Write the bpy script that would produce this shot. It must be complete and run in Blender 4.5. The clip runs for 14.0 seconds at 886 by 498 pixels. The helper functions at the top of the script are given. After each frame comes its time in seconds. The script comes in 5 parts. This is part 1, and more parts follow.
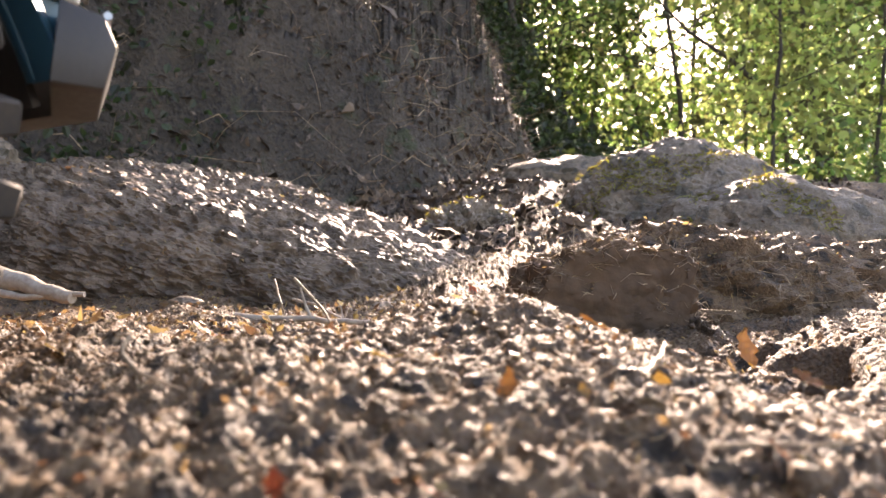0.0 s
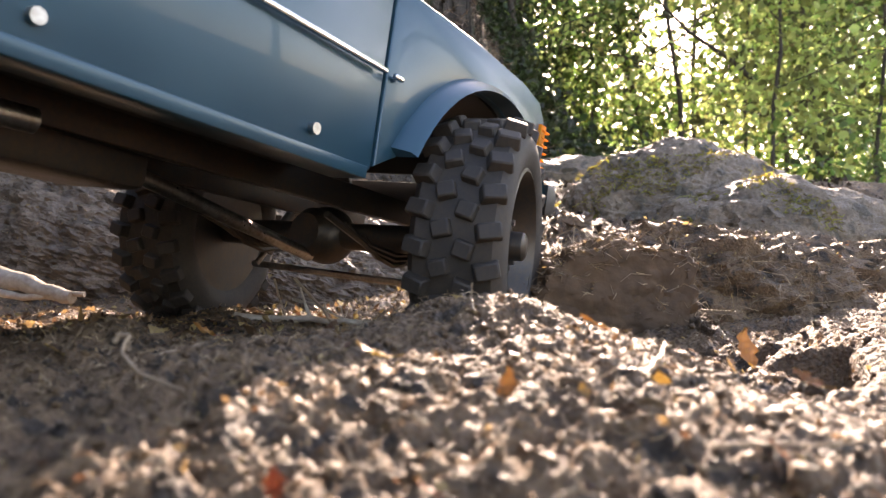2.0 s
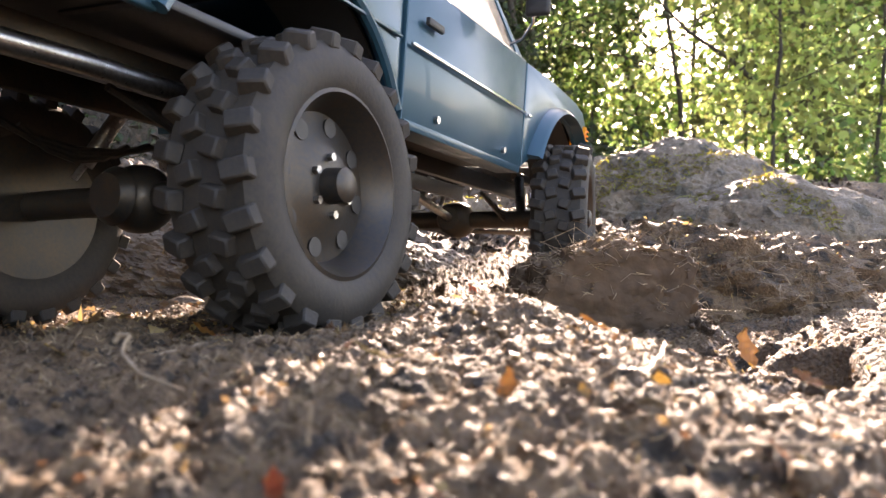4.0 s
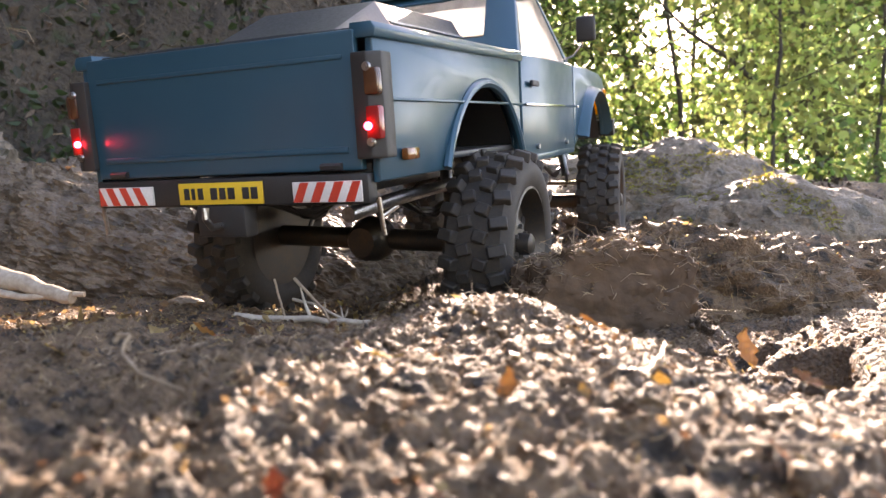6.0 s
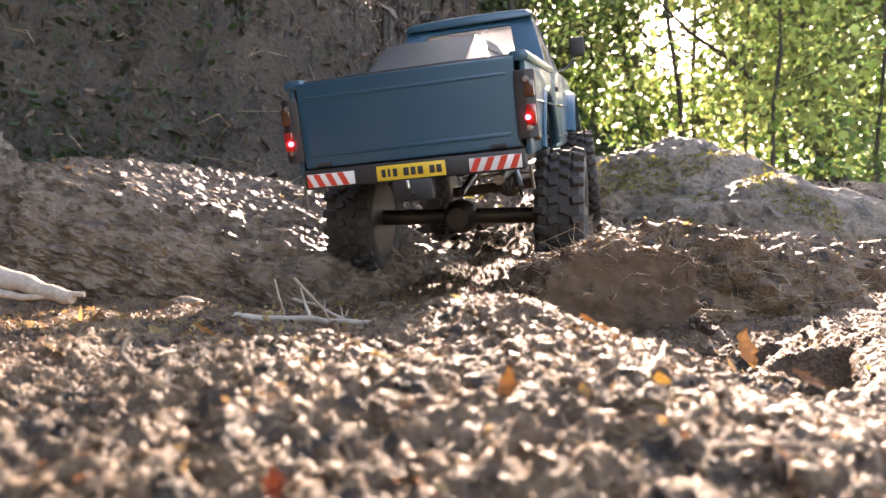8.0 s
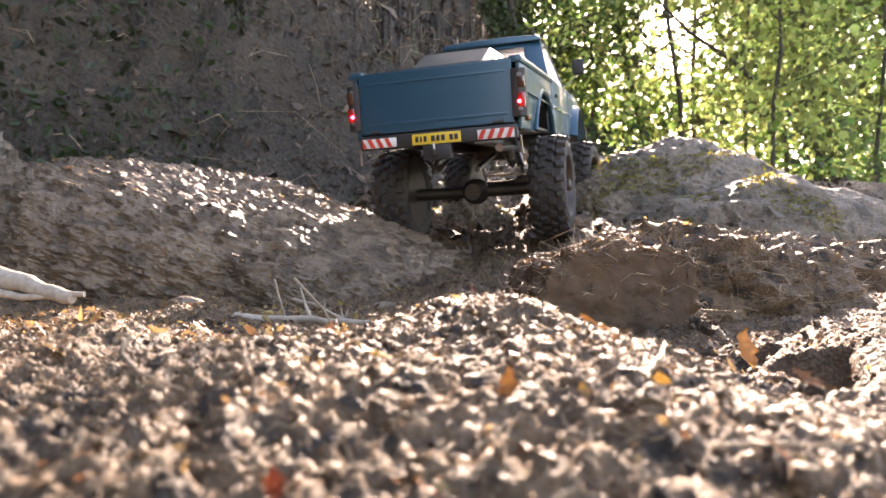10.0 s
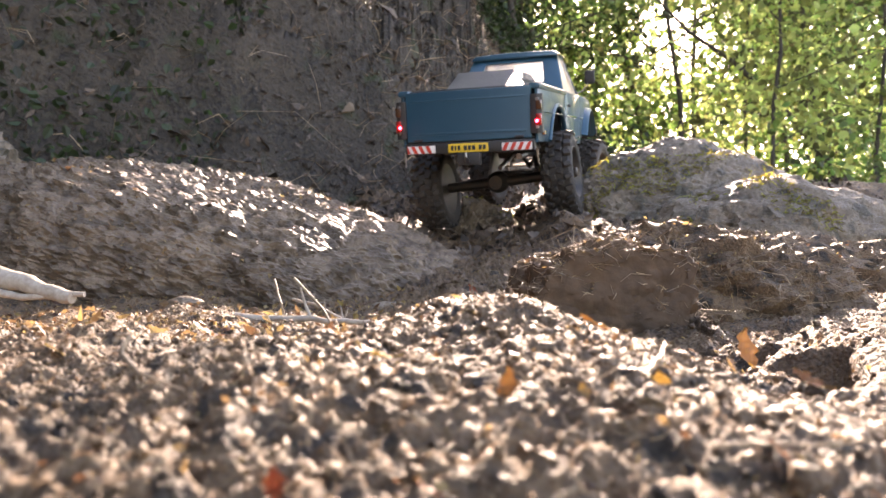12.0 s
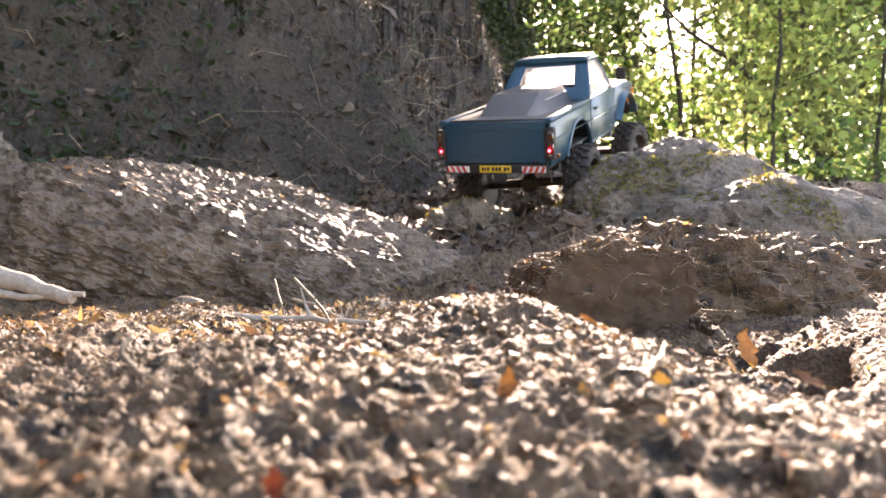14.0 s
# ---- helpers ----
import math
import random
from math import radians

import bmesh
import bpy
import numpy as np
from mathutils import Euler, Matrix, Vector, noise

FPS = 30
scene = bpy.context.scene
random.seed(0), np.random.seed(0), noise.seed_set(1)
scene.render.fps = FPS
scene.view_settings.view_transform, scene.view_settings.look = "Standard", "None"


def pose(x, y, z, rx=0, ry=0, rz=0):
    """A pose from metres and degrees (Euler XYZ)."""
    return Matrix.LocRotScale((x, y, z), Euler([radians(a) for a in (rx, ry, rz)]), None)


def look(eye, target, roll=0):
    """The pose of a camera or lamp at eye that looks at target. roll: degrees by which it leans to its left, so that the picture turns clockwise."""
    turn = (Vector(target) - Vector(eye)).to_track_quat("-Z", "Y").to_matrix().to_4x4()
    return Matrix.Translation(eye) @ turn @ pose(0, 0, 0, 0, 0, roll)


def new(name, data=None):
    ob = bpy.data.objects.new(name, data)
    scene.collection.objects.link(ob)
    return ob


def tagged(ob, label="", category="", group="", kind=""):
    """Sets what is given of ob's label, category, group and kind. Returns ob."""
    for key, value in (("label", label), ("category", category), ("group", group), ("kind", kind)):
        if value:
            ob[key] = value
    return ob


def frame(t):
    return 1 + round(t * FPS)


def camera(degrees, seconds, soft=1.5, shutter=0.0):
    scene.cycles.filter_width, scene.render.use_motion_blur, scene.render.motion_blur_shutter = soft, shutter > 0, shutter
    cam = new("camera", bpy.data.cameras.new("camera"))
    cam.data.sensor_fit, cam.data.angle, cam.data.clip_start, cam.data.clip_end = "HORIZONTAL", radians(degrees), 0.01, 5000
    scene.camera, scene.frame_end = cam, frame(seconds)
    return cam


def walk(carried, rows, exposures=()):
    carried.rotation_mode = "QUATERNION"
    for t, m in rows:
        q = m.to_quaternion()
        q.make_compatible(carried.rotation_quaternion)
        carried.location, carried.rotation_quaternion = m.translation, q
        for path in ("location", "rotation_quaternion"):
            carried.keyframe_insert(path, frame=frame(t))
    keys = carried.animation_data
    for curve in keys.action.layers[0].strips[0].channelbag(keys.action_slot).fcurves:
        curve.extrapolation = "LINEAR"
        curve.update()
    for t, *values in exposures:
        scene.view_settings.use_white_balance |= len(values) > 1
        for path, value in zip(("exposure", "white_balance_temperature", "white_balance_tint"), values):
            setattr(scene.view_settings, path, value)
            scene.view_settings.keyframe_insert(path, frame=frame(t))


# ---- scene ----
EYE = 0.075  # lens height over the soil just under it
cam = camera(62.9, 14.0, soft=1.4)
walk(cam, [(0.0, look((0, 0, EYE), (0, 1, EYE))), (14.0, look((0, 0, EYE), (0, 1, EYE)))], exposures=[(0.0, 2.4, 7900, 28), (1.2, 2.35, 7900, 28), (3.0, 2.7, 7900, 28), (14.0, 2.7, 7900, 28)])
cam.data.dof.use_dof = True
cam.data.dof.focus_distance = 0.42
cam.data.dof.aperture_fstop = 24.0

# ---- daylight: low sun ahead of the lens, through a gap cut for it in the crowns ----
SUN = Vector((0.195, 0.872, 0.449)).normalized()
world = bpy.data.worlds.new("daylight")
scene.world = world
world.use_nodes = True
sky = world.node_tree.nodes.new("ShaderNodeTexSky")
sky.sky_type, sky.sun_disc = "NISHITA", False
sky.sun_elevation = math.asin(SUN.z)
sky.sun_rotation = math.atan2(SUN.x, SUN.y)
back = world.node_tree.nodes["Background"]
back.inputs["Strength"].default_value = 0.15
world.node_tree.links.new(sky.outputs["Color"], back.inputs["Color"])
lamp = bpy.data.lights.new("sun", "SUN")
lamp.energy, lamp.angle, lamp.color = 4.0, radians(0.5), (1.0, 0.92, 0.80)
sun = new("sun", lamp)
sun.matrix_world = look(SUN * 40, (0, 0, 0))


# ---- materials ----
def material(name, colour, rough=0.6, metal=0.0, colour2=None, scale=40.0, fine=400.0, bump=0.3, depth=0.002, coat=0.0, spec=0.5, wear=None, obj_var=0.0):
    """Two scales of noise mix two colours; bump from the fine one."""
    m = bpy.data.materials.new(name)
    m.use_nodes = True
    nt = m.node_tree
    n, ln = nt.nodes, nt.links
    b = n["Principled BSDF"]
    b.inputs["Roughness"].default_value = rough
    b.inputs["Metallic"].default_value = metal
    b.inputs["Coat Weight"].default_value = coat
    b.inputs["Specular IOR Level"].default_value = spec
    co = n.new("ShaderNodeTexCoord")
    big = n.new("ShaderNodeTexNoise")
    big.inputs["Scale"].default_value, big.inputs["Detail"].default_value = scale, 6
    small = n.new("ShaderNodeTexNoise")
    small.inputs["Scale"].default_value, small.inputs["Detail"].default_value = fine, 5
    ln.new(co.outputs["Object"], big.inputs["Vector"])
    ln.new(co.outputs["Object"], small.inputs["Vector"])
    c2 = colour2 or tuple(k * 0.7 for k in colour)
    ramp = n.new("ShaderNodeValToRGB")
    ramp.color_ramp.elements[0].position, ramp.color_ramp.elements[1].position = 0.36, 0.64
    ramp.color_ramp.elements[0].color, ramp.color_ramp.elements[1].color = (*colour, 1), (*c2, 1)
    mixf = n.new("ShaderNodeMath")
    mixf.operation = "MULTIPLY_ADD"
    mixf.inputs[1].default_value = 0.5
    half = n.new("ShaderNodeMath")
    half.operation = "MULTIPLY"
    half.inputs[1].default_value = 0.5
    ln.new(small.outputs["Fac"], half.inputs[0])
    ln.new(big.outputs["Fac"], mixf.inputs[0])
    ln.new(half.outputs[0], mixf.inputs[2])
    ln.new(mixf.outputs[0], ramp.inputs["Fac"])
    out = ramp.outputs["Color"]
    if wear:
        w = n.new("ShaderNodeTexNoise")
        w.inputs["Scale"].default_value, w.inputs["Detail"].default_value = scale * 2.3, 8
        ln.new(co.outputs["Object"], w.inputs["Vector"])
        wr = n.new("ShaderNodeValToRGB")
        wr.color_ramp.elements[0].position, wr.color_ramp.elements[1].position = wear[1], wear[1] + 0.08
        ln.new(w.outputs["Fac"], wr.inputs["Fac"])
        mx = n.new("ShaderNodeMix")
        mx.data_type = "RGBA"
        ln.new(wr.outputs["Color"], mx.inputs["Factor"])
        ln.new(out, mx.inputs["A"])
        mx.inputs["B"].default_value = (*wear[0], 1)
        out = mx.outputs["Result"]
    if obj_var:
        inf = n.new("ShaderNodeNewGeometry")
        hs = n.new("ShaderNodeHueSaturation")
        mr = n.new("ShaderNodeMapRange")
        mr.inputs["To Min"].default_value, mr.inputs["To Max"].default_value = 1 - obj_var, 1 + obj_var
        ln.new(inf.outputs["Random Per Island"], mr.inputs["Value"])
        ln.new(mr.outputs["Result"], hs.inputs["Value"])
        ln.new(out, hs.inputs["Color"])
        out = hs.outputs["Color"]
    ln.new(out, b.inputs["Base Color"])
    rr = n.new("ShaderNodeMapRange")
    rr.inputs["To Min"].default_value, rr.inputs["To Max"].default_value = max(0.02, rough - 0.14), min(1, rough + 0.14)
    ln.new(small.outputs["Fac"], rr.inputs["Value"])
    ln.new(rr.outputs["Result"], b.inputs["Roughness"])
    bp = n.new("ShaderNodeBump")
    bp.inputs["Strength"].default_value, bp.inputs["Distance"].default_value = bump, depth
    ln.new(mixf.outputs[0], bp.inputs["Height"])
    ln.new(bp.outputs["Normal"], b.inputs["Normal"])
    return m


def leaf_material(name, colour, through_colour, var=0.35, glow=0.55):
    m = bpy.data.materials.new(name)
    m.use_nodes = True
    n, ln = m.node_tree.nodes, m.node_tree.links
    b = n["Principled BSDF"]
    b.inputs["Base Color"].default_value = (*colour, 1)
    b.inputs["Roughness"].default_value = 0.45
    tr = n.new("ShaderNodeBsdfTranslucent")
    geo = n.new("ShaderNodeNewGeometry")
    for base, target in ((colour, b.inputs["Base Color"]), (through_colour, tr.inputs["Color"])):
        hs = n.new("ShaderNodeHueSaturation")
        hs.inputs["Color"].default_value = (*base, 1)
        mr = n.new("ShaderNodeMapRange")
        mr.inputs["To Min"].default_value, mr.inputs["To Max"].default_value = 1 - var, 1 + var
        ln.new(geo.outputs["Random Per Island"], mr.inputs["Value"])
        ln.new(mr.outputs["Result"], hs.inputs["Value"])
        mh = n.new("ShaderNodeMapRange")
        mh.inputs["To Min"].default_value, mh.inputs["To Max"].default_value = 0.47, 0.53
        ln.new(geo.outputs["Random Per Island"], mh.inputs["Value"])
        ln.new(mh.outputs["Result"], hs.inputs["Hue"])
        ln.new(hs.outputs["Color"], target)
    mix = n.new("ShaderNodeMixShader")
    mix.inputs["Fac"].default_value = glow
    ln.new(b.outputs[0], mix.inputs[1])
    ln.new(tr.outputs[0], mix.inputs[2])
    ln.new(mix.outputs[0], n["Material Output"].inputs["Surface"])
    return m


def glass_material(name, colour=(1, 1, 1), rough=0.0, clear=0.0):
    m = bpy.data.materials.new(name)
    m.use_nodes = True
    b = m.node_tree.nodes["Principled BSDF"]
    b.inputs["Base Color"].default_value = (*colour, 1)
    b.inputs["Roughness"].default_value = rough
    b.inputs["Transmission Weight"].default_value = 1.0
    b.inputs["IOR"].default_value = 1.45 if not clear else 1.05
    return m


def hazy_material(name):
    """Clear plastic with patchy white translucency that stands in for bright sky seen through it."""
    m = bpy.data.materials.new(name)
    m.use_nodes = True
    n, ln = m.node_tree.nodes, m.node_tree.links
    b = n["Principled BSDF"]
    b.inputs["Roughness"].default_value = 0.03
    b.inputs["Transmission Weight"].default_value = 1.0
    b.inputs["IOR"].default_value = 1.05
    tr = n.new("ShaderNodeBsdfTranslucent")
    tr.inputs["Color"].default_value = (0.82, 0.84, 0.86, 1)
    co = n.new("ShaderNodeTexCoord")
    haze = n.new("ShaderNodeTexNoise")
    haze.inputs["Scale"].default_value, haze.inputs["Detail"].default_value = 60, 6
    ln.new(co.outputs["Object"], haze.inputs["Vector"])
    mr = n.new("ShaderNodeMapRange")
    mr.inputs["To Min"].default_value, mr.inputs["To Max"].default_value = 0.2, 0.6
    ln.new(haze.outputs["Fac"], mr.inputs["Value"])
    mix = n.new("ShaderNodeMixShader")
    ln.new(mr.outputs["Result"], mix.inputs["Fac"])
    ln.new(b.outputs[0], mix.inputs[1])
    ln.new(tr.outputs[0], mix.inputs[2])
    ln.new(mix.outputs[0], n["Material Output"].inputs["Surface"])
    return m


def glow_material(name, colour, strength):
    m = bpy.data.materials.new(name)
    m.use_nodes = True
    b = m.node_tree.nodes["Principled BSDF"]
    b.inputs["Base Color"].default_value = (*colour, 1)
    b.inputs["Emission Color"].default_value = (*colour, 1)
    b.inputs["Emission Strength"].default_value = strength
    return m


SOIL = material("humus soil", (0.062, 0.037, 0.020), 0.60, 0, (0.205, 0.128, 0.068), 45, 600, 1.0, 0.005, spec=0.4, wear=((0.034, 0.024, 0.015), 0.55))
EARTH = material("packed brown earth", (0.120, 0.072, 0.040), 0.8, 0, (0.066, 0.042, 0.026), 22, 160, 0.7, 0.003, spec=0.3)
# bank soil with the bank's shade put into its colour
BANK_SHADE = material("shade-darkened bank soil", (0.018, 0.015, 0.011), 0.75, 0, (0.090, 0.068, 0.046), 5, 120, 1.0, 0.02, spec=0.4, wear=((0.040, 0.046, 0.020), 0.58))
# darker browns than the litter on the track
DEADLEAF = material("dark dead leaf", (0.115, 0.078, 0.05), 0.6, 0, (0.05, 0.036, 0.026), 30, 500, 0.4, 0.001, obj_var=0.7)
FIBRE = material("root fibre", (0.34, 0.245, 0.145), 0.48, 0, (0.15, 0.10, 0.06), 60, 700, 0.3, 0.0005, obj_var=0.6)
GRANITE = material("weathered granite", (0.255, 0.195, 0.135), 0.55, 0, (0.110, 0.085, 0.060), 16, 240, 1.0, 0.007, spec=0.5, wear=((0.075, 0.062, 0.040), 0.53))
SLAB = material("damp slab rock", (0.225, 0.160, 0.105), 0.42, 0, (0.105, 0.073, 0.048), 18, 260, 1.0, 0.006, spec=0.45, wear=((0.080, 0.055, 0.034), 0.50))
ROOTBARK = material("bleached root", (0.50, 0.43, 0.34), 0.6, 0, (0.30, 0.24, 0.18), 30, 300, 0.6, 0.002)
LITTER = leaf_material("dry litter", (0.20, 0.125, 0.065), (0.42, 0.26, 0.12), 0.7, 0.38)
MOSS = leaf_material("moss", (0.15, 0.14, 0.03), (0.46, 0.38, 0.06), 0.5, 0.4)
# leaf of ivy, scrub and bushes, with deep shade put into its colours
LEAF_DEEP_SHADE = leaf_material("bank leaf darkened for shade", (0.028, 0.040, 0.016), (0.07, 0.105, 0.03), 0.6, 0.35)
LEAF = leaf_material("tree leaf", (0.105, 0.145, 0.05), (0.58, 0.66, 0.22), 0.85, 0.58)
# darker copy of the tree leaf; the shade is put into both colours
LEAF_SHADE = leaf_material("tree leaf with shade in its colour", (0.048, 0.078, 0.028), (0.22, 0.34, 0.08), 0.65, 0.5)
LEAF_RUST = leaf_material("rusty fallen leaf", (0.33, 0.13, 0.035), (0.46, 0.17, 0.03), 0.25, 0.4)
LEAF_OCHRE = leaf_material("ochre fallen leaf", (0.30, 0.19, 0.075), (0.42, 0.25, 0.06), 0.25, 0.4)
BARK = material("bark", (0.10, 0.08, 0.06), 0.85, 0, (0.05, 0.04, 0.03), 14, 120, 0.9, 0.01)
TWIG = material("dry twig", (0.36, 0.27, 0.18), 0.55, 0, (0.20, 0.14, 0.09), 70, 600, 0.5, 0.001)
PAINT = material("blue car paint", (0.015, 0.070, 0.108), 0.36, 0.2, (0.019, 0.078, 0.116), 5, 40, 0.02, 0.0003, coat=0.25)
BLACK = material("black plastic", (0.018, 0.018, 0.018), 0.5, 0, (0.03, 0.028, 0.026), 40, 600, 0.2, 0.0004)
COVER = material("dark bed cover", (0.03, 0.035, 0.04), 0.42, 0, (0.045, 0.045, 0.045), 30, 500, 0.15, 0.0003)
RUBBER = material("dusty rubber", (0.018, 0.017, 0.016), 0.7, 0, (0.050, 0.040, 0.030), 45, 500, 0.5, 0.0006)
STEEL = material("worn steel", (0.45, 0.45, 0.45), 0.32, 1.0, (0.25, 0.23, 0.2), 60, 500, 0.2, 0.0004)
CHROME = material("chrome", (0.75, 0.75, 0.75), 0.12, 1.0, (0.6, 0.6, 0.6), 60, 500, 0.05, 0.0002)
DARKSTEEL = material("chassis steel", (0.06, 0.06, 0.06), 0.45, 0.8, (0.10, 0.08, 0.06), 50, 500, 0.3, 0.0004)
YELLOW = material("yellow plate", (0.78, 0.50, 0.04), 0.4, 0, (0.70, 0.45, 0.04), 60, 600, 0.05, 0.0002)
INK = material("black ink", (0.02, 0.02, 0.02), 0.5, 0, (0.03, 0.03, 0.03), 60, 600, 0.05, 0.0002)
WHITE = material("white reflective film", (0.72, 0.70, 0.66), 0.35, 0, (0.62, 0.60, 0.56), 60, 600, 0.05, 0.0002)
RED = material("red reflective film", (0.62, 0.06, 0.03), 0.35, 0, (0.55, 0.05, 0.03), 60, 600, 0.05, 0.0002)
REDLENS = material("red lamp lens", (0.30, 0.015, 0.012), 0.15, 0, (0.24, 0.012, 0.01), 80, 600, 0.1, 0.0003, coat=0.6)
AMBER = leaf_material("amber lens", (0.75, 0.26, 0.02), (0.95, 0.42, 0.03), 0.02, 0.6)
AMBER_DARK = material("dull amber lens", (0.22, 0.075, 0.015), 0.2, 0, (0.16, 0.05, 0.012), 80, 600, 0.1, 0.0003, coat=0.5)
AMBER_DEEP = material("deep amber lens", (0.085, 0.032, 0.012), 0.2, 0, (0.060, 0.022, 0.010), 80, 600, 0.1, 0.0003, coat=0.5)
LED = glow_material("lit red diode", (1.0, 0.03, 0.06), 9.0)
GLASS = hazy_material("window plastic with sky haze")
LAMPGLASS = glass_material("lamp glass", (0.9, 0.92, 0.95), 0.05)


# ---- mesh helpers ----
def mesh_of(name, bm, mat, smooth=True):
    me = bpy.data.meshes.new(name)
    bm.normal_update()
    bm.to_mesh(me)
    bm.free()
    me.materials.append(mat)
    if smooth:
        for p in me.polygons:
            p.use_smooth = True
        me.set_sharp_from_angle(angle=radians(38))
    return me


def part(name, bm, mat, parent, label="", smooth=True):
    ob = new(name, mesh_of(name, bm, mat, smooth))
    ob.parent = parent
    if label:
        tagged(ob, label)
    return ob


def arrays(name, verts, faces, mat, smooth=False):
    me = bpy.data.meshes.new(name)
    me.from_pydata(verts, [], faces)
    me.materials.append(mat)
    if smooth:
        me.polygons.foreach_set("use_smooth", [True] * len(me.polygons))
    return me


def box(c, s, bevel=0.001, seg=2, bm=None, taper=None):
    made = bmesh.new()
    bmesh.ops.create_cube(made, size=1.0, matrix=Matrix.Translation(c) @ Matrix.Diagonal((*s, 1)))
    if taper:
        for v in made.verts:
            if v.co.z > c[2]:
                v.co.x = c[0] + (v.co.x - c[0]) * taper[0]
                v.co.y = c[1] + (v.co.y - c[1]) * taper[1]
    if bevel:
        bmesh.ops.bevel(made, geom=made.edges[:], offset=bevel, segments=seg, affect="EDGES", profile=0.5)
    return join(bm, made)


def join(bm, made):
    if bm is None:
        return made
    me = bpy.data.meshes.new("tmp")
    made.to_mesh(me)
    made.free()
    bm.from_mesh(me)
    bpy.data.meshes.remove(me)
    return bm


def tube(points, radius, sides=8, bm=None, radii=None, cap=True):
    """A round bar along points."""
    made = bmesh.new()
    pts = [Vector(p) for p in points]
    rings = []
    up = Vector((0.13, 0.31, 0.94))
    for i, p in enumerate(pts):
        d = (pts[min(i + 1, len(pts) - 1)] - pts[max(i - 1, 0)]).normalized()
        a = d.cross(up)
        a = a.normalized() if a.length > 1e-4 else Vector((1, 0, 0))
        b = d.cross(a)
        r = radii[i] if radii else radius
        rings.append([made.verts.new(p + (a * math.cos(k * math.tau / sides) + b * math.sin(k * math.tau / sides)) * r) for k in range(sides)])
    for q, s in zip(rings, rings[1:]):
        for k in range(sides):
            made.faces.new((q[k], q[(k + 1) % sides], s[(k + 1) % sides], s[k]))
    if cap:
        made.faces.new(rings[0][::-1])
        made.faces.new(rings[-1])
    bmesh.ops.recalc_face_normals(made, faces=made.faces)
    return join(bm, made)


def lathe(profile, sides=40, bm=None, at=(0, 0, 0)):
    """Profile of (x, r) turned about the x axis."""
    made = bmesh.new()
    rings = [[made.verts.new((at[0] + x, at[1] + r * math.cos(k * math.tau / sides), at[2] + r * math.sin(k * math.tau / sides))) for k in range(sides)] for x, r in profile]
    for q, s in zip(rings, rings[1:]):
        for k in range(sides):
            made.faces.new((q[k], q[(k + 1) % sides], s[(k + 1) % sides], s[k]))
    made.faces.new(rings[0])
    made.faces.new(rings[-1][::-1])
    bmesh.ops.recalc_face_normals(made, faces=made.faces)
    return join(bm, made)


def plate_yz(outline, x0, x1, bm=None, bevel=0.0008, lean=None):
    """An outline in y, z given thickness from x0 to x1; lean(y, z) shifts x."""
    made = bmesh.new()
    a = [made.verts.new((x0, y, z)) for y, z in outline]
    f = made.faces.new(a)
    r = bmesh.ops.extrude_face_region(made, geom=[f])
    for v in r["geom"]:
        if isinstance(v, bmesh.types.BMVert):
            v.co.x = x1
    bmesh.ops.recalc_face_normals(made, faces=made.faces)
    if bevel:
        es = [e for e in made.edges if abs(e.verts[0].co.x - e.verts[1].co.x) < 1e-6]
        bmesh.ops.bevel(made, geom=es, offset=bevel, segments=2, affect="EDGES", profile=0.5)
    if lean:
        for v in made.verts:
            v.co.x += lean(v.co.y, v.co.z)
    return join(bm, made)


def hull_loft(sections, bm=None, bevel=0.0, close=True):
    """Skins closed sections with equal counts of points."""
    made = bmesh.new()
    rings = [[made.verts.new(p) for p in s] for s in sections]
    m = len(rings[0])
    for q, s in zip(rings, rings[1:]):
        for k in range(m):
            made.faces.new((q[k], q[(k + 1) % m], s[(k + 1) % m], s[k]))
    if close:
        made.faces.new(rings[0][::-1])
        made.faces.new(rings[-1])
    bmesh.ops.recalc_face_normals(made, faces=made.faces)
    if bevel:
        bmesh.ops.bevel(made, geom=made.edges[:], offset=bevel, segments=2, affect="EDGES", profile=0.5)
    return join(bm, made)


# ---- smooth random fields ----
def lattice(seed):
    return np.random.RandomState(seed).rand(64, 64, 64)


FIELDS = {}


def field(x, y, z, seed=1):
    """Value noise from -1 to 1 on a lattice of unit cells."""
    if seed not in FIELDS:
        FIELDS[seed] = lattice(seed)
    g = FIELDS[seed]
    xi, yi, zi = np.floor(x).astype(int), np.floor(y).astype(int), np.floor(z).astype(int)
    u, v, w = x - xi, y - yi, z - zi
    u, v, w = [k * k * k * (k * (k * 6 - 15) + 10) for k in (u, v, w)]
    out = 0
    for i, a in ((0, 1 - u), (1, u)):
        for j, b in ((0, 1 - v), (1, v)):
            for k, c in ((0, 1 - w), (1, w)):
                out = out + a * b * c * g[(xi + i) % 64, (yi + j) % 64, (zi + k) % 64]
    return out * 2 - 1


def fractal(x, y, z, octaves=4, seed=1, gain=0.5):
    out, amp = 0, 1.0
    for o in range(octaves):
        out = out + amp * field(x * 2 ** o + 7.1 * o, y * 2 ** o + 3.7 * o, z * 2 ** o + 1.3 * o, seed)
        amp *= gain
    return out


def smooth(a, b, v):
    t = np.clip((v - a) / (b - a), 0, 1)
    return t * t * (3 - 2 * t)


# ---- the ground: soil track, steep bank, forest floor ----
def foot(y):
    """Where the foot of the bank runs, x for each y."""
    return np.interp(y, [-40, 0.0, 0.8, 1.1, 1.6, 2.4, 5.0, 10.0, 300.0], [-3.0, -1.6, -0.90, -0.55, 0.02, 0.42, 1.00, 1.9, 20.0])


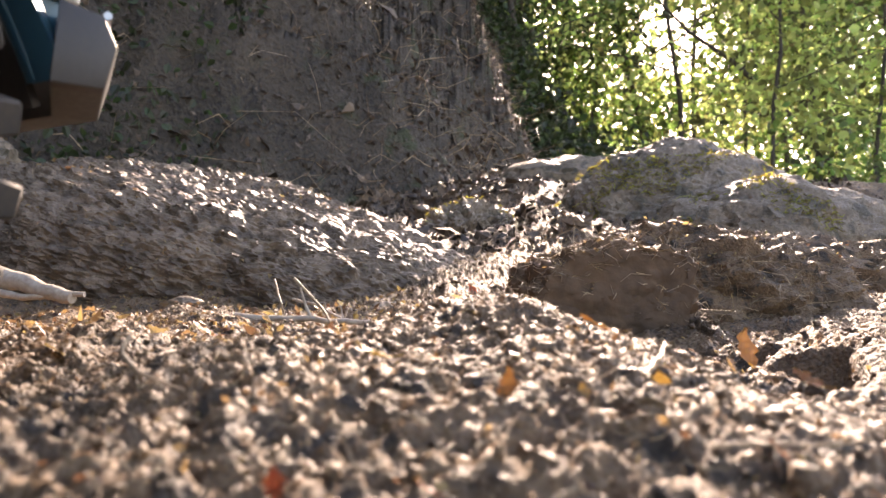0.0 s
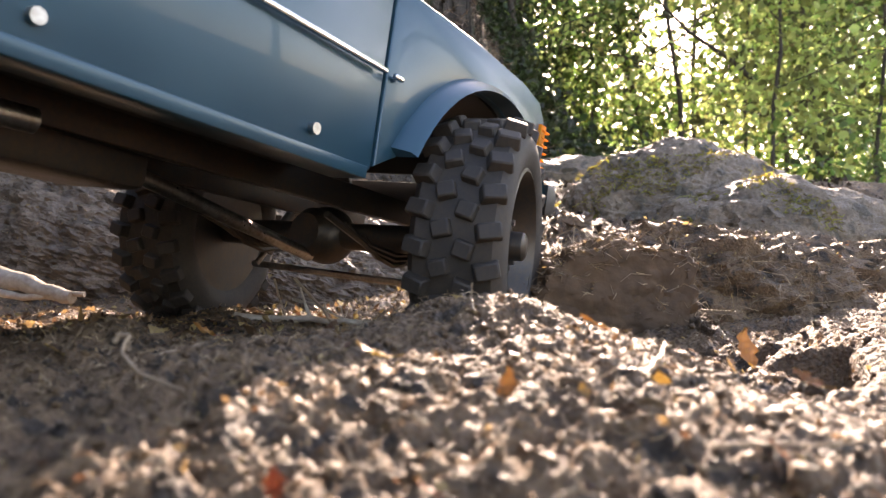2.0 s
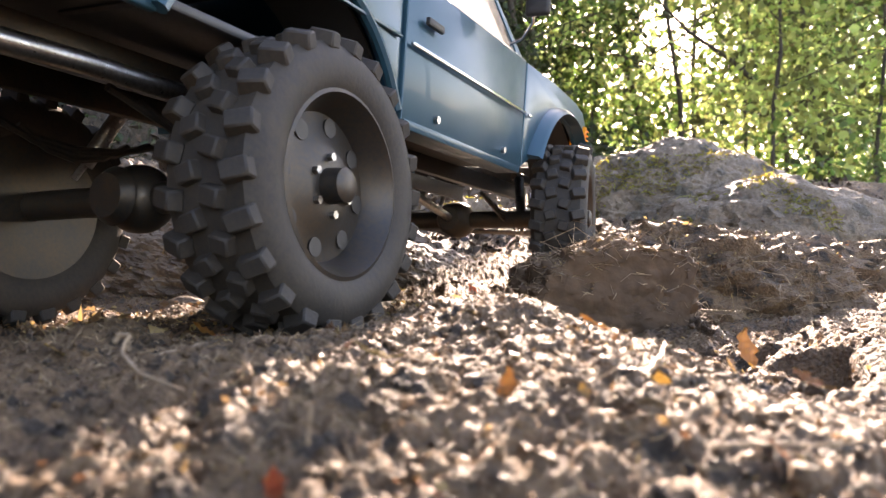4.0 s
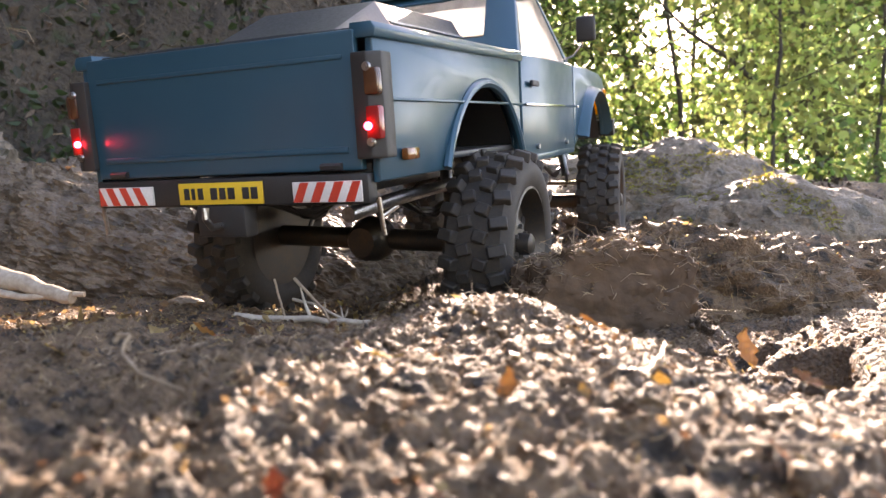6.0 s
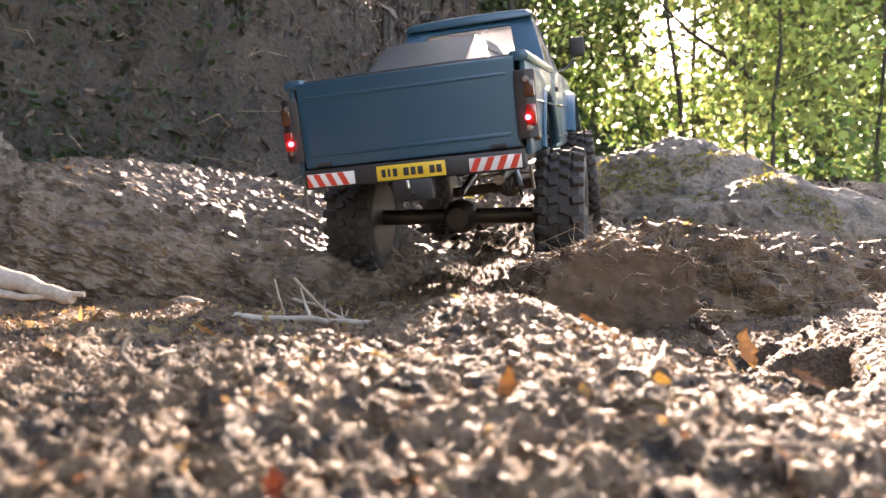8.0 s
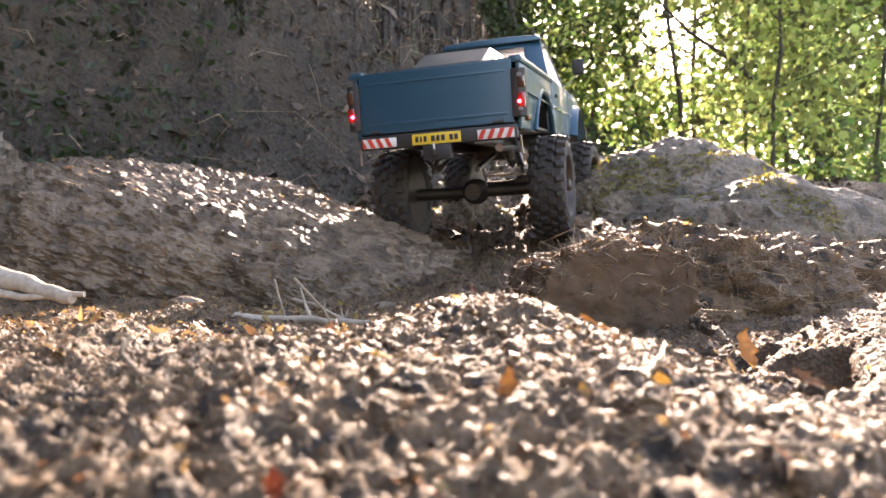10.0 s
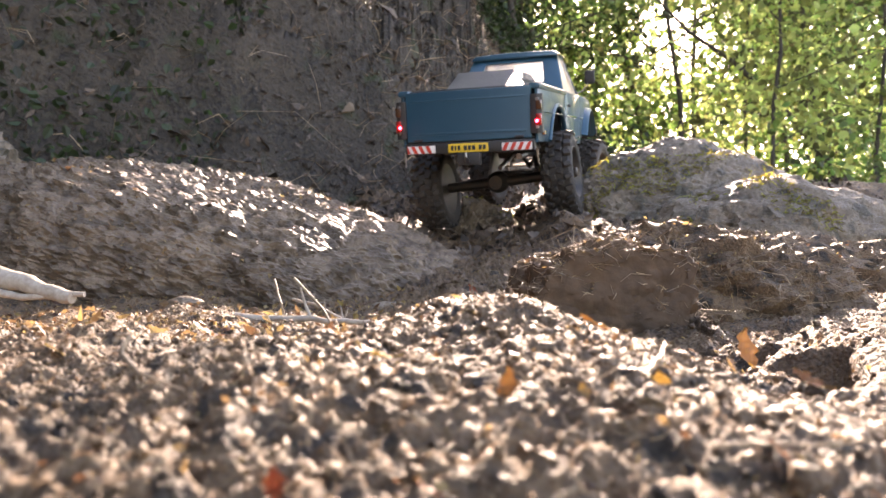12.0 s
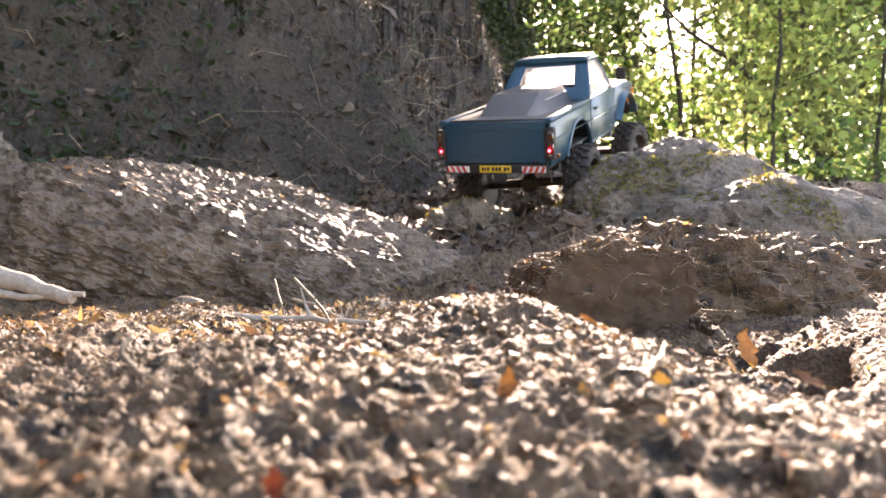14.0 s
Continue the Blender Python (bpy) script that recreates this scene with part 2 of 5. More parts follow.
def base_height(x, y):
    path = np.interp(y, [-300, -2, -0.4, 0.05, 0.1, 0.2, 0.3, 0.38, 0.46, 0.6, 0.77, 0.95, 1.25, 1.43, 1.6, 2.2, 4, 12, 300], [-0.3, 0.02, 0.036, 0.040, 0.042, 0.044, 0.0405, 0.034, 0.027, 0.027, 0.043, 0.074, 0.110, 0.158, 0.225, 0.23, 0.25, 0.3, 2.0])
    # heap of loose soil between the lens and the wheel track, and the rise to the right of it
    heap = np.interp(y, [0.07, 0.13, 0.20, 0.26, 0.33], [0.002, 0.008, 0.0130, 0.010, 0.0])
    h = path + heap * smooth(-0.05, 0.015, x - (y - 0.2) * 0.40) * (1 - 0.85 * smooth(0.03, 0.09, x)) - 0.006 * smooth(0.04, 0.09, x) * smooth(0.5, 0.4, y) * smooth(0.12, 0.2, y)
    h = h + 0.014 * smooth(0.12, 0.36, x) * smooth(0.30, 0.50, y) * smooth(0.80, 0.62, y)
    h = h + 0.014 * smooth(0.02, 0.08, x) * smooth(0.24, 0.16, x) * smooth(0.50, 0.62, y) * smooth(1.40, 1.15, y)
    # the bump off which the truck comes
    h = h + 0.018 * np.exp(-((x + 0.34) / 0.13) ** 2 - ((y - 0.12) / 0.14) ** 2)
    h = h + 0.05 * smooth(-0.12, -0.30, x) * smooth(0.10, -0.10, y) * smooth(-1.5, -0.6, y)
    h = h + 0.012 * smooth(-0.25, -0.6, x) * smooth(1.0, 0.5, y)
    # hidden dip behind the heap and rise by the boulder, fitted to the wheels
    h = h - 0.018 * np.exp(-((x - 0.02) / 0.055) ** 2 - ((y - 0.42) / 0.075) ** 2)
    h = h + 0.026 * smooth(0.10, 0.17, x) * smooth(0.34, 0.26, x) * smooth(0.74, 0.88, y) * smooth(1.5, 1.3, y)
    h = h + 0.010 * smooth(0.06, 0.0, x) * smooth(-0.3, -0.1, x) * smooth(0.6, 0.75, y) * smooth(1.4, 1.2, y)
    d = foot(y) - x
    bank = np.minimum(2.1 * np.maximum(d, 0) - 0.16 * (1 - np.exp(-np.maximum(d, 0) / 0.1)), 3.4 + 0.08 * d)
    return h + np.where(d > 0, np.maximum(bank, 0), 0)


def height(x, y):
    x, y = np.asarray(x, float), np.asarray(y, float)
    h = base_height(x, y)
    r = np.hypot(x, y)
    z0 = np.zeros_like(x)
    near = smooth(3.0, 0.8, r)
    d = foot(y) - x
    h = h + 0.0075 * fractal(x * 19, y * 13, z0 + 0.4, 3, 3) * smooth(0.05, 0.25, r)
    clods = 0.5 - np.abs(fractal(x * 80, y * 80, z0 + 2.2, 4, 5, 0.65))
    h = h + near * 0.0055 * clods * (0.60 + 0.85 * field(x * 9, y * 9, z0 + 5.0, 6))
    pits = np.minimum(0, fractal(x * 26, y * 32, z0 + 6.1, 3, 17, 0.6) + 0.12)
    h = h + near * 0.016 * np.maximum(pits, -0.9) * smooth(0.12, 0.18, y) * smooth(0.9, 0.6, y) * smooth(0.02, 0.10, x)
    h = h + near * 0.0028 * (0.4 - np.abs(fractal(x * 260, y * 260, z0 + 7.0, 2, 15)))
    h = h + near * 0.0009 * fractal(x * 480, y * 480, z0 + 9.0, 2, 8)
    up = base_height(x, y)
    h = h + 0.15 * smooth(0.05, 0.5, d) * fractal(x * 3.1, y * 3.1, up * 2.6 + 3.0, 5, 9, 0.55)
    h = h + 0.10 * smooth(0.02, 0.4, d) * (0.4 - np.abs(fractal(x * 5 + y * 3, y * 7, up * 9 + 4.0, 4, 16, 0.6)))
    h = h + 0.055 * smooth(0.0, 0.3, d) * fractal(x * 14, y * 14, up * 14 + 3.0, 4, 10, 0.6)
    return h


def spaced(knots):
    out = []
    for (a, b, n) in knots:
        out += list(np.linspace(a, b, n, endpoint=False))
    return np.array(out + [knots[-1][1]])


xs = spaced([(-300, -20, 8), (-20, -4, 20), (-4, -1.2, 64), (-1.2, -0.45, 90), (-0.45, -0.2, 66), (-0.2, -0.1, 60), (-0.1, 0.1, 180), (0.1, 0.22, 65), (0.22, 0.45, 66), (0.45, 1.2, 60), (1.2, 4, 24), (4, 20, 14), (20, 300, 8)])
ys = spaced([(-300, -10, 6), (-10, -0.3, 14), (-0.3, 0.06, 24), (0.06, 0.2, 140), (0.2, 0.34, 95), (0.34, 0.62, 100), (0.62, 1.7, 145), (1.7, 4, 100), (4, 12, 34), (12, 40, 14), (40, 300, 8)])
gx, gy = np.meshgrid(xs, ys)
gz = height(gx, gy)
cols = len(xs)
verts = np.stack([gx.ravel(), gy.ravel(), gz.ravel()], 1)
idx = np.arange(len(xs) * len(ys)).reshape(len(ys), cols)
faces = np.stack([idx[:-1, :-1].ravel(), idx[:-1, 1:].ravel(), idx[1:, 1:].ravel(), idx[1:, :-1].ravel()], 1)
ground = new("ground", arrays("ground", verts.tolist(), faces.tolist(), SOIL, True))
# bank faces get the soil colour that carries the bank's shade
ground.data.materials.append(BANK_SHADE)
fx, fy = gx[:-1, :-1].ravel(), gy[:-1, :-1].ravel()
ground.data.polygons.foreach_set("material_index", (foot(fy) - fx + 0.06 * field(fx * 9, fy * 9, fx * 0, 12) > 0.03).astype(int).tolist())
tagged(ground, "dark crumbly humus soil track rising to a steep forest bank", "ground", kind="structure")


# ---- rocks ----
def rock(name, centre, radii, turn, mat, seed, label, rough=1.0, power=2.4, level=6, lumpy=0.13, face=None):
    bm = bmesh.new()
    bmesh.ops.create_icosphere(bm, subdivisions=level, radius=1.0)
    co = np.array([v.co[:] for v in bm.verts])
    n = np.sum(np.abs(co) ** power, 1) ** (-1 / power)
    p = co * n[:, None] * np.array(radii)
    s = 1 / max(radii)
    big = fractal(p[:, 0] * 1.7 * s + seed, p[:, 1] * 1.7 * s, p[:, 2] * 1.7 * s, 3, seed)
    mid = fractal(p[:, 0] * 26 + seed, p[:, 1] * 34, p[:, 2] * 42, 4, seed + 20, 0.6)
    fine = fractal(p[:, 0] * 120, p[:, 1] * 150, p[:, 2] * 190, 4, seed + 40, 0.65)
    pits = np.minimum(0, fractal(p[:, 0] * 14, p[:, 1] * 62 + p[:, 0] * 20, p[:, 2] * 80, 3, seed + 60, 0.6) + 0.15)
    p = p * (1 + lumpy * big)[:, None] + co * ((0.0075 * mid + 0.0042 * fine + 0.0075 * pits) * rough)[:, None]
    if face:
        # a broken face: all that stands out past a plane is pressed back to it, with a rough grain
        n0 = np.array(face[:3]) / np.linalg.norm(face[:3])
        out = np.maximum(0, p @ n0 - face[3])
        grain = 0.0016 * fractal(p[:, 0] * 60, p[:, 1] * 60, p[:, 2] * 90, 4, seed + 80, 0.65)
        p = p - (out * 0.93)[:, None] * n0 + np.where(out > 0, grain, 0)[:, None] * n0
    for v, q in zip(bm.verts, p):
        v.co = q
    # the buried underside is left open
    bmesh.ops.delete(bm, geom=[v for v, k in zip(list(bm.verts), co) if k[2] < -0.45], context="VERTS")
    ob = new(name, mesh_of(name, bm, mat))
    for poly in ob.data.polygons:
        poly.use_smooth = True
    ob.matrix_world = Matrix.Translation(centre) @ pose(0, 0, 0, *turn)
    return tagged(ob, label, "rock")


slab = rock("rock_slab", (-0.215, 0.95, 0.000), (0.40, 0.33, 0.146), (-4, 15, -6), SLAB, 1, "long pale weathered rock slab sloping down into the track", 0.7, 2.2, level=8, lumpy=0.06)
boulder = rock("boulder", (0.395, 1.19, 0.048), (0.262, 0.20, 0.200), (0, 0, 8), GRANITE, 2, "big rounded granite boulder with moss on its flank", 0.6, 1.65, level=7, lumpy=0.05)
near_boulder = rock("boulder", (0.190, 0.545, 0.026), (0.112, 0.085, 0.070), (0, 3, -8), SOIL, 3, "low soil-crusted boulder beside the wheel track", 0.8, 2.1, lumpy=0.08)
earth_block = rock("earth_block", (0.090, 0.405, 0.030), (0.050, 0.047, 0.043), (0, -3, 4), EARTH, 9, "block of bare brown earth with a broken upright face", 0.75, 3.2, lumpy=0.05, face=(-0.05, -1.0, 0.12, 0.031))
side_boulder = rock("boulder", (0.50, 1.02, 0.045), (0.20, 0.14, 0.125), (0, 8, 6), GRANITE, 4, "low grey boulder leaning on the big one", 0.55, 2.0)
step_rock = rock("rock", (0.045, 1.20, 0.075), (0.085, 0.09, 0.075), (0, 0, 20), GRANITE, 5, "small grey rock between the slab and the boulder")
mound_rock = rock("boulder", (0.42, 0.72, -0.005), (0.24, 0.17, 0.085), (0, 6, 0), SOIL, 6, "flat rock half buried in soil", 1.0, 1.9)
far_rock = rock("rock", (0.42, 2.05, 0.22), (0.30, 0.16, 0.11), (0, 0, 0), GRANITE, 7, "low reddish rock farther along the track", level=5)
left_rock = rock("rock", (-0.62, 0.86, 0.09), (0.13, 0.12, 0.12), (0, 0, 0), GRANITE, 8, "dark rock at the foot of the bank", level=6)


# ---- the model pickup: y runs forward from the tailgate, z from the middle of the rear plate ----
REAR_AXLE, FRONT_AXLE, AXLE_Z, TYRE_R = 0.155, 0.496, -0.037, 0.060


def arch(y0, r, z_axis, low, steps=14, squash=1.0):
    """Points of a wheel opening from front to rear foot, over the top."""
    out = []
    a0 = math.asin((low - z_axis) / r)
    for i in range(steps + 1):
        a = a0 + (math.pi - 2 * a0) * i / steps
        out.append((y0 + squash * r * math.cos(a), z_axis + r * math.sin(a)))
    return out


def ring_panel(outer, inner, thick, bm=None):
    """A flat frame between two quads of corner points, given thickness along its normal."""
    made = bmesh.new()
    o, i = [Vector(p) for p in outer], [Vector(p) for p in inner]
    n = (o[1] - o[0]).cross(o[2] - o[1]).normalized() * thick
    q = [[made.verts.new(p) for p in o], [made.verts.new(p) for p in i], [made.verts.new(p - n) for p in i], [made.verts.new(p - n) for p in o]]
    for a, b in ((0, 1), (1, 2), (2, 3), (3, 0)):
        for k in range(4):
            made.faces.new((q[a][k], q[a][(k + 1) % 4], q[b][(k + 1) % 4], q[b][k]))
    bmesh.ops.recalc_face_normals(made, faces=made.faces)
    bmesh.ops.bevel(made, geom=made.edges[:], offset=thick * 0.25, segments=2, affect="EDGES", profile=0.5)
    return join(bm, made)


def pane_of(corners, thick, bm=None):
    made = bmesh.new()
    c = [Vector(p) for p in corners]
    n = (c[1] - c[0]).cross(c[2] - c[1]).normalized() * thick
    a, b = [made.verts.new(p) for p in c], [made.verts.new(p - n) for p in c]
    made.faces.new(a)
    made.faces.new(b[::-1])
    for k in range(4):
        made.faces.new((a[k], b[k], b[(k + 1) % 4], a[(k + 1) % 4]))
    bmesh.ops.recalc_face_normals(made, faces=made.faces)
    return join(bm, made)


def blend(a, b, t):
    return tuple(p + (q - p) * t for p, q in zip(a, b))


def shrink(quad, left, right, low, high):
    """A quad (lower left, lower right, upper right, upper left) inset by shares of its sides."""
    def at(u, v):
        return blend(blend(quad[0], quad[1], u), blend(quad[3], quad[2], u), v)
    return [at(left, low), at(1 - right, low), at(1 - right, 1 - high), at(left, 1 - high)]


truck = new("pickup_truck")
tagged(truck, "dark blue scale-model pickup truck with lifted axles and big black tyres", "model truck")

# bed
BULGE = lambda y, z: 0.0022 * math.cos((z - 0.040) / 0.036 * 1.3)
for s in (-1, 1):
    outline = [(0.004, 0.003)] + [(0.004, 0.070), (0.232, 0.074), (0.232, 0.003)] + arch(REAR_AXLE, 0.089, AXLE_Z, 0.003, 14, 0.93)
    panel = plate_yz(outline, s * 0.0835, s * 0.0875, lean=lambda y, z, s=s: s * BULGE(y, z))
    side = part("bed_side", panel, PAINT, truck)
    rail = hull_loft([[(s * x, y, z + (y * 0.017)) for x, z in ((0.0775, 0.0675), (0.0905, 0.0675), (0.0915, 0.0715), (0.0895, 0.0745), (0.0785, 0.0745))] for y in (0.002, 0.06, 0.12, 0.18, 0.2335)], bevel=0.0006)
    part("bed_rail", rail, PAINT, side, "glossy blue rail along the bed")
    crease = box((s * 0.0905, 0.118, 0.0405), (0.0022, 0.222, 0.0016), 0.0005)
    part("crease", crease, PAINT, side)
    lip = bmesh.new()
    pts = arch(REAR_AXLE, 0.0900, AXLE_Z, 0.004, 22, 0.93)
    tube([(s * 0.0895, y, z) for y, z in pts], 0.0030, 8, lip)
    part("arch_lip", lip, PAINT, side)
    part("side_marker", box((s * 0.0905, 0.033, 0.0145), (0.004, 0.014, 0.006), 0.0012), AMBER_DARK, side, "small amber side marker")
part("bed_floor", box((0, 0.118, 0.010), (0.165, 0.222, 0.004), 0.001), COVER, truck)
part("bed_front_wall", box((0, 0.2305, 0.042), (0.165, 0.003, 0.062), 0.001), PAINT, truck)
gate = part("tailgate", hull_loft([[(s * 0.081, y0, z0) for s in (-1, 1) for y0 in ((0.000, 0.005) if s < 0 else (0.005, 0.000))] for z0 in (0.009, 0.012, 0.069, 0.0715)], bevel=0.0007), PAINT, truck)
pressed = bmesh.new()
box((0, -0.0002, 0.060), (0.150, 0.0012, 0.0022), 0.0005, 2, pressed)
box((0, -0.0002, 0.0185), (0.150, 0.0014, 0.0030), 0.0005, 2, pressed)
part("pressed_rib", pressed, PAINT, gate)
for s in (-1, 1):
    part("gate_hinge", tube([(s * 0.060, -0.001, 0.011), (s * 0.071, -0.001, 0.011)], 0.0018), BLACK, gate)

# raised cover on the bed
cover = part("bed_cover", hull_loft([[(x, y, z) for x, z in ((-0.0775, 0.0715), (0.0775, 0.0715), (0.0775, 0.0735), (0.058 * k, 0.0735), (0.039 * k, 0.0735 + h), (-0.039 * k, 0.0735 + h), (-0.058 * k, 0.0735), (-0.0775, 0.0735))] for y, h, k in ((0.008, 0.0006, 1.0), (0.040, 0.0008, 1.0), (0.105, 0.0290, 1.0), (0.228, 0.0310, 1.0))], bevel=0.0004), COVER, truck, "dark grey moulded bed cover with a raised middle")
for s in (-1, 1):
    part("cover_strap", tube([(s * 0.0475, 0.106, 0.0895), (s * 0.0480, 0.15, 0.0905), (s * 0.0475, 0.226, 0.0915)], 0.0012, 6), STEEL, cover)

# tail lamps
for s in (-1, 1):
    tail = part("tail_light", hull_loft([[(s * x, y, z) for x, y in ((0.0805, 0.0045), (0.0805, -0.0030), (0.0885, -0.0036), (0.0945, 0.0000), (0.0945, 0.0100), (0.0885, 0.0100))] for z in (0.0140, 0.0165, 0.0585, 0.0610)], bevel=0.0006), BLACK, truck, "black tail light housing with red and amber lens")
    part("lens", box((s * 0.0905, 0.0005, 0.0300), (0.0072, 0.0100, 0.0150), 0.0012), REDLENS, tail, "red lens")
    part("lens", box((s * 0.0905, 0.0005, 0.0480), (0.0072, 0.0100, 0.0120), 0.0012), AMBER_DEEP, tail, "amber lens")
    bulb = bmesh.new()
    bmesh.ops.create_uvsphere(bulb, u_segments=12, v_segments=8, radius=0.0019, matrix=Matrix.Translation((s * 0.0885, -0.0052, 0.0285)))
    part("diode", bulb, LED, tail, "lit red diode")
    for z in (0.0214, 0.0543):
        ring = bmesh.new()
        for r0, d in ((0.0023, 0.0), (0.0012, 0.0006)):
            made = bmesh.new()
            bmesh.ops.create_cone(made, cap_ends=True, segments=14, radius1=r0, radius2=r0 * 0.8, depth=0.0012, matrix=Matrix.Translation((s * 0.0888, -0.0042 - d, z)) @ pose(0, 0, 0, 90))
            join(ring, made)
        part("screw", ring, STEEL, tail, "steel screw head")

# rear bar with plate and striped boards
bar = part("rear_bumper", box((0, 0.004, 0.0005), (0.168, 0.009, 0.0145), 0.0016), BLACK, truck)
plate = part("number_plate", box((0, -0.0014, 0.0), (0.052, 0.0012, 0.011), 0.0004), YELLOW, bar, "yellow number plate with dark bars")
x = -0.0222
for w, gap in ((0.0032, 0.0016), (0.0020, 0.0020), (0.0032, 0.0048), (0.0040, 0.0016), (0.0036, 0.0016), (0.0040, 0.0048), (0.0038, 0.0014), (0.0038, 0.0)):
    part("plate_bar", box((x + w / 2, -0.0022, 0.0), (w, 0.0006, 0.0058), 0.0001), INK, plate)
    x += w + gap
for s in (-1, 1):
    board = part("striped_board", box((s * 0.0622, -0.0014, -0.0005), (0.0376, 0.0012, 0.0098), 0.0003), WHITE, bar, "white board with slanted red stripes")
    for k in range(4):
        st = bmesh.new()
        x0 = s * 0.0622 - 0.0186 + 0.0095 * k
        x1 = min(x0 + 0.0048, s * 0.0622 + 0.0186)
        shift = 0.0045 * (1 if s > 0 else -1)
        lo, hi = (x0, x1), (x0 + shift, x1 + shift)
        lim = lambda v: max(s * 0.0622 - 0.0186, min(s * 0.0622 + 0.0186, v))
        q = [(lim(lo[0]), -0.0023, -0.0052), (lim(lo[1]), -0.0023, -0.0052), (lim(hi[1]), -0.0023, 0.0042), (lim(hi[0]), -0.0023, 0.0042)]
        part("stripe", pane_of(q, 0.0004, st), RED, board, smooth=False)
    part("stay", tube([(s * 0.086, 0.004, -0.004), (s * 0.087, 0.006, -0.022)], 0.0012), STEEL, bar)

# cab: doors, frames, glass, roof
B = {"rl": (-0.085, 0.242, 0.0765), "rr": (0.085, 0.242, 0.0765), "fl": (-0.085, 0.415, 0.0800), "fr": (0.085, 0.415, 0.0800)}
R = {"rl": (-0.068, 0.296, 0.1390), "rr": (0.068, 0.296, 0.1390), "fl": (-0.067, 0.362, 0.1410), "fr": (0.067, 0.362, 0.1410)}
cab = part("cab", ring_panel([B["rl"], B["rr"], R["rr"], R["rl"]], shrink([B["rl"], B["rr"], R["rr"], R["rl"]], 0.17, 0.17, 0.30, 0.12), 0.004), PAINT, truck)
part("cab_floor", box((0, 0.325, 0.006), (0.168, 0.180, 0.006), 0.001), BLACK, cab)
part("cab_rear_wall", box((0, 0.2375, 0.042), (0.170, 0.004, 0.072), 0.001), PAINT, cab)
part("dashboard", box((0, 0.395, 0.072), (0.160, 0.030, 0.016), 0.004), BLACK, cab)
for s in (-1, 1):
    seat = bmesh.new()
    box((s * 0.038, 0.318, 0.040), (0.055, 0.060, 0.024), 0.006, 3, seat)
    box((s * 0.038, 0.282, 0.072), (0.055, 0.016, 0.060), 0.006, 3, seat)
    part("seat", seat, BLACK, cab)
wheel_ring = bmesh.new()
tube([(-0.038 + 0.016 * math.cos(a * math.tau / 20), 0.366 + 0.006 * math.sin(a * math.tau / 20), 0.082 + 0.015 * math.sin(a * math.tau / 20)) for a in range(21)], 0.0014, 6, wheel_ring)
part("steering_wheel", wheel_ring, BLACK, cab)
quad = [B["rl"], B["rr"], R["rr"], R["rl"]]
rear_glass = part("rear_window", pane_of([blend(p, (p[0], p[1] + 0.002, p[2]), 1) for p in shrink(quad, 0.16, 0.16, 0.28, 0.11)], 0.0008), GLASS, cab, "clear rear window", smooth=False)
rear_glass.visible_shadow = False
quad = [B["fr"], B["fl"], R["fl"], R["fr"]]
part("windscreen_frame", ring_panel(quad, shrink(quad, 0.05, 0.05, 0.06, 0.06), 0.004), PAINT, cab)
wind = part("windscreen", pane_of([(p[0], p[1] - 0.002, p[2]) for p in shrink(quad, 0.045, 0.045, 0.05, 0.05)], 0.0008), GLASS, cab, "clear windscreen", smooth=False)
wind.visible_shadow = False
roof = part("roof", hull_loft([[(x * k, y, z - 0.012 + dz) for x, z in ((-0.070, 0.1505), (0.070, 0.1505), (0.0705, 0.1530), (0.064, 0.1575), (0.03, 0.1592), (-0.03, 0.1592), (-0.064, 0.1575), (-0.0705, 0.1530))] for y, k, dz in ((0.289, 0.985, -0.0015), (0.295, 1.0, 0.0), (0.32, 1.0, 0.0012), (0.358, 0.99, 0.0010), (0.365, 0.975, -0.0005))], bevel=0.0006), PAINT, cab)
for s in (-1, 1):
    part("roof_gutter", tube([(s * 0.0705, 0.291, 0.1395), (s * 0.0710, 0.32, 0.1410), (s * 0.0695, 0.363, 0.1405)], 0.0011, 6), CHROME, roof, "bright roof gutter")
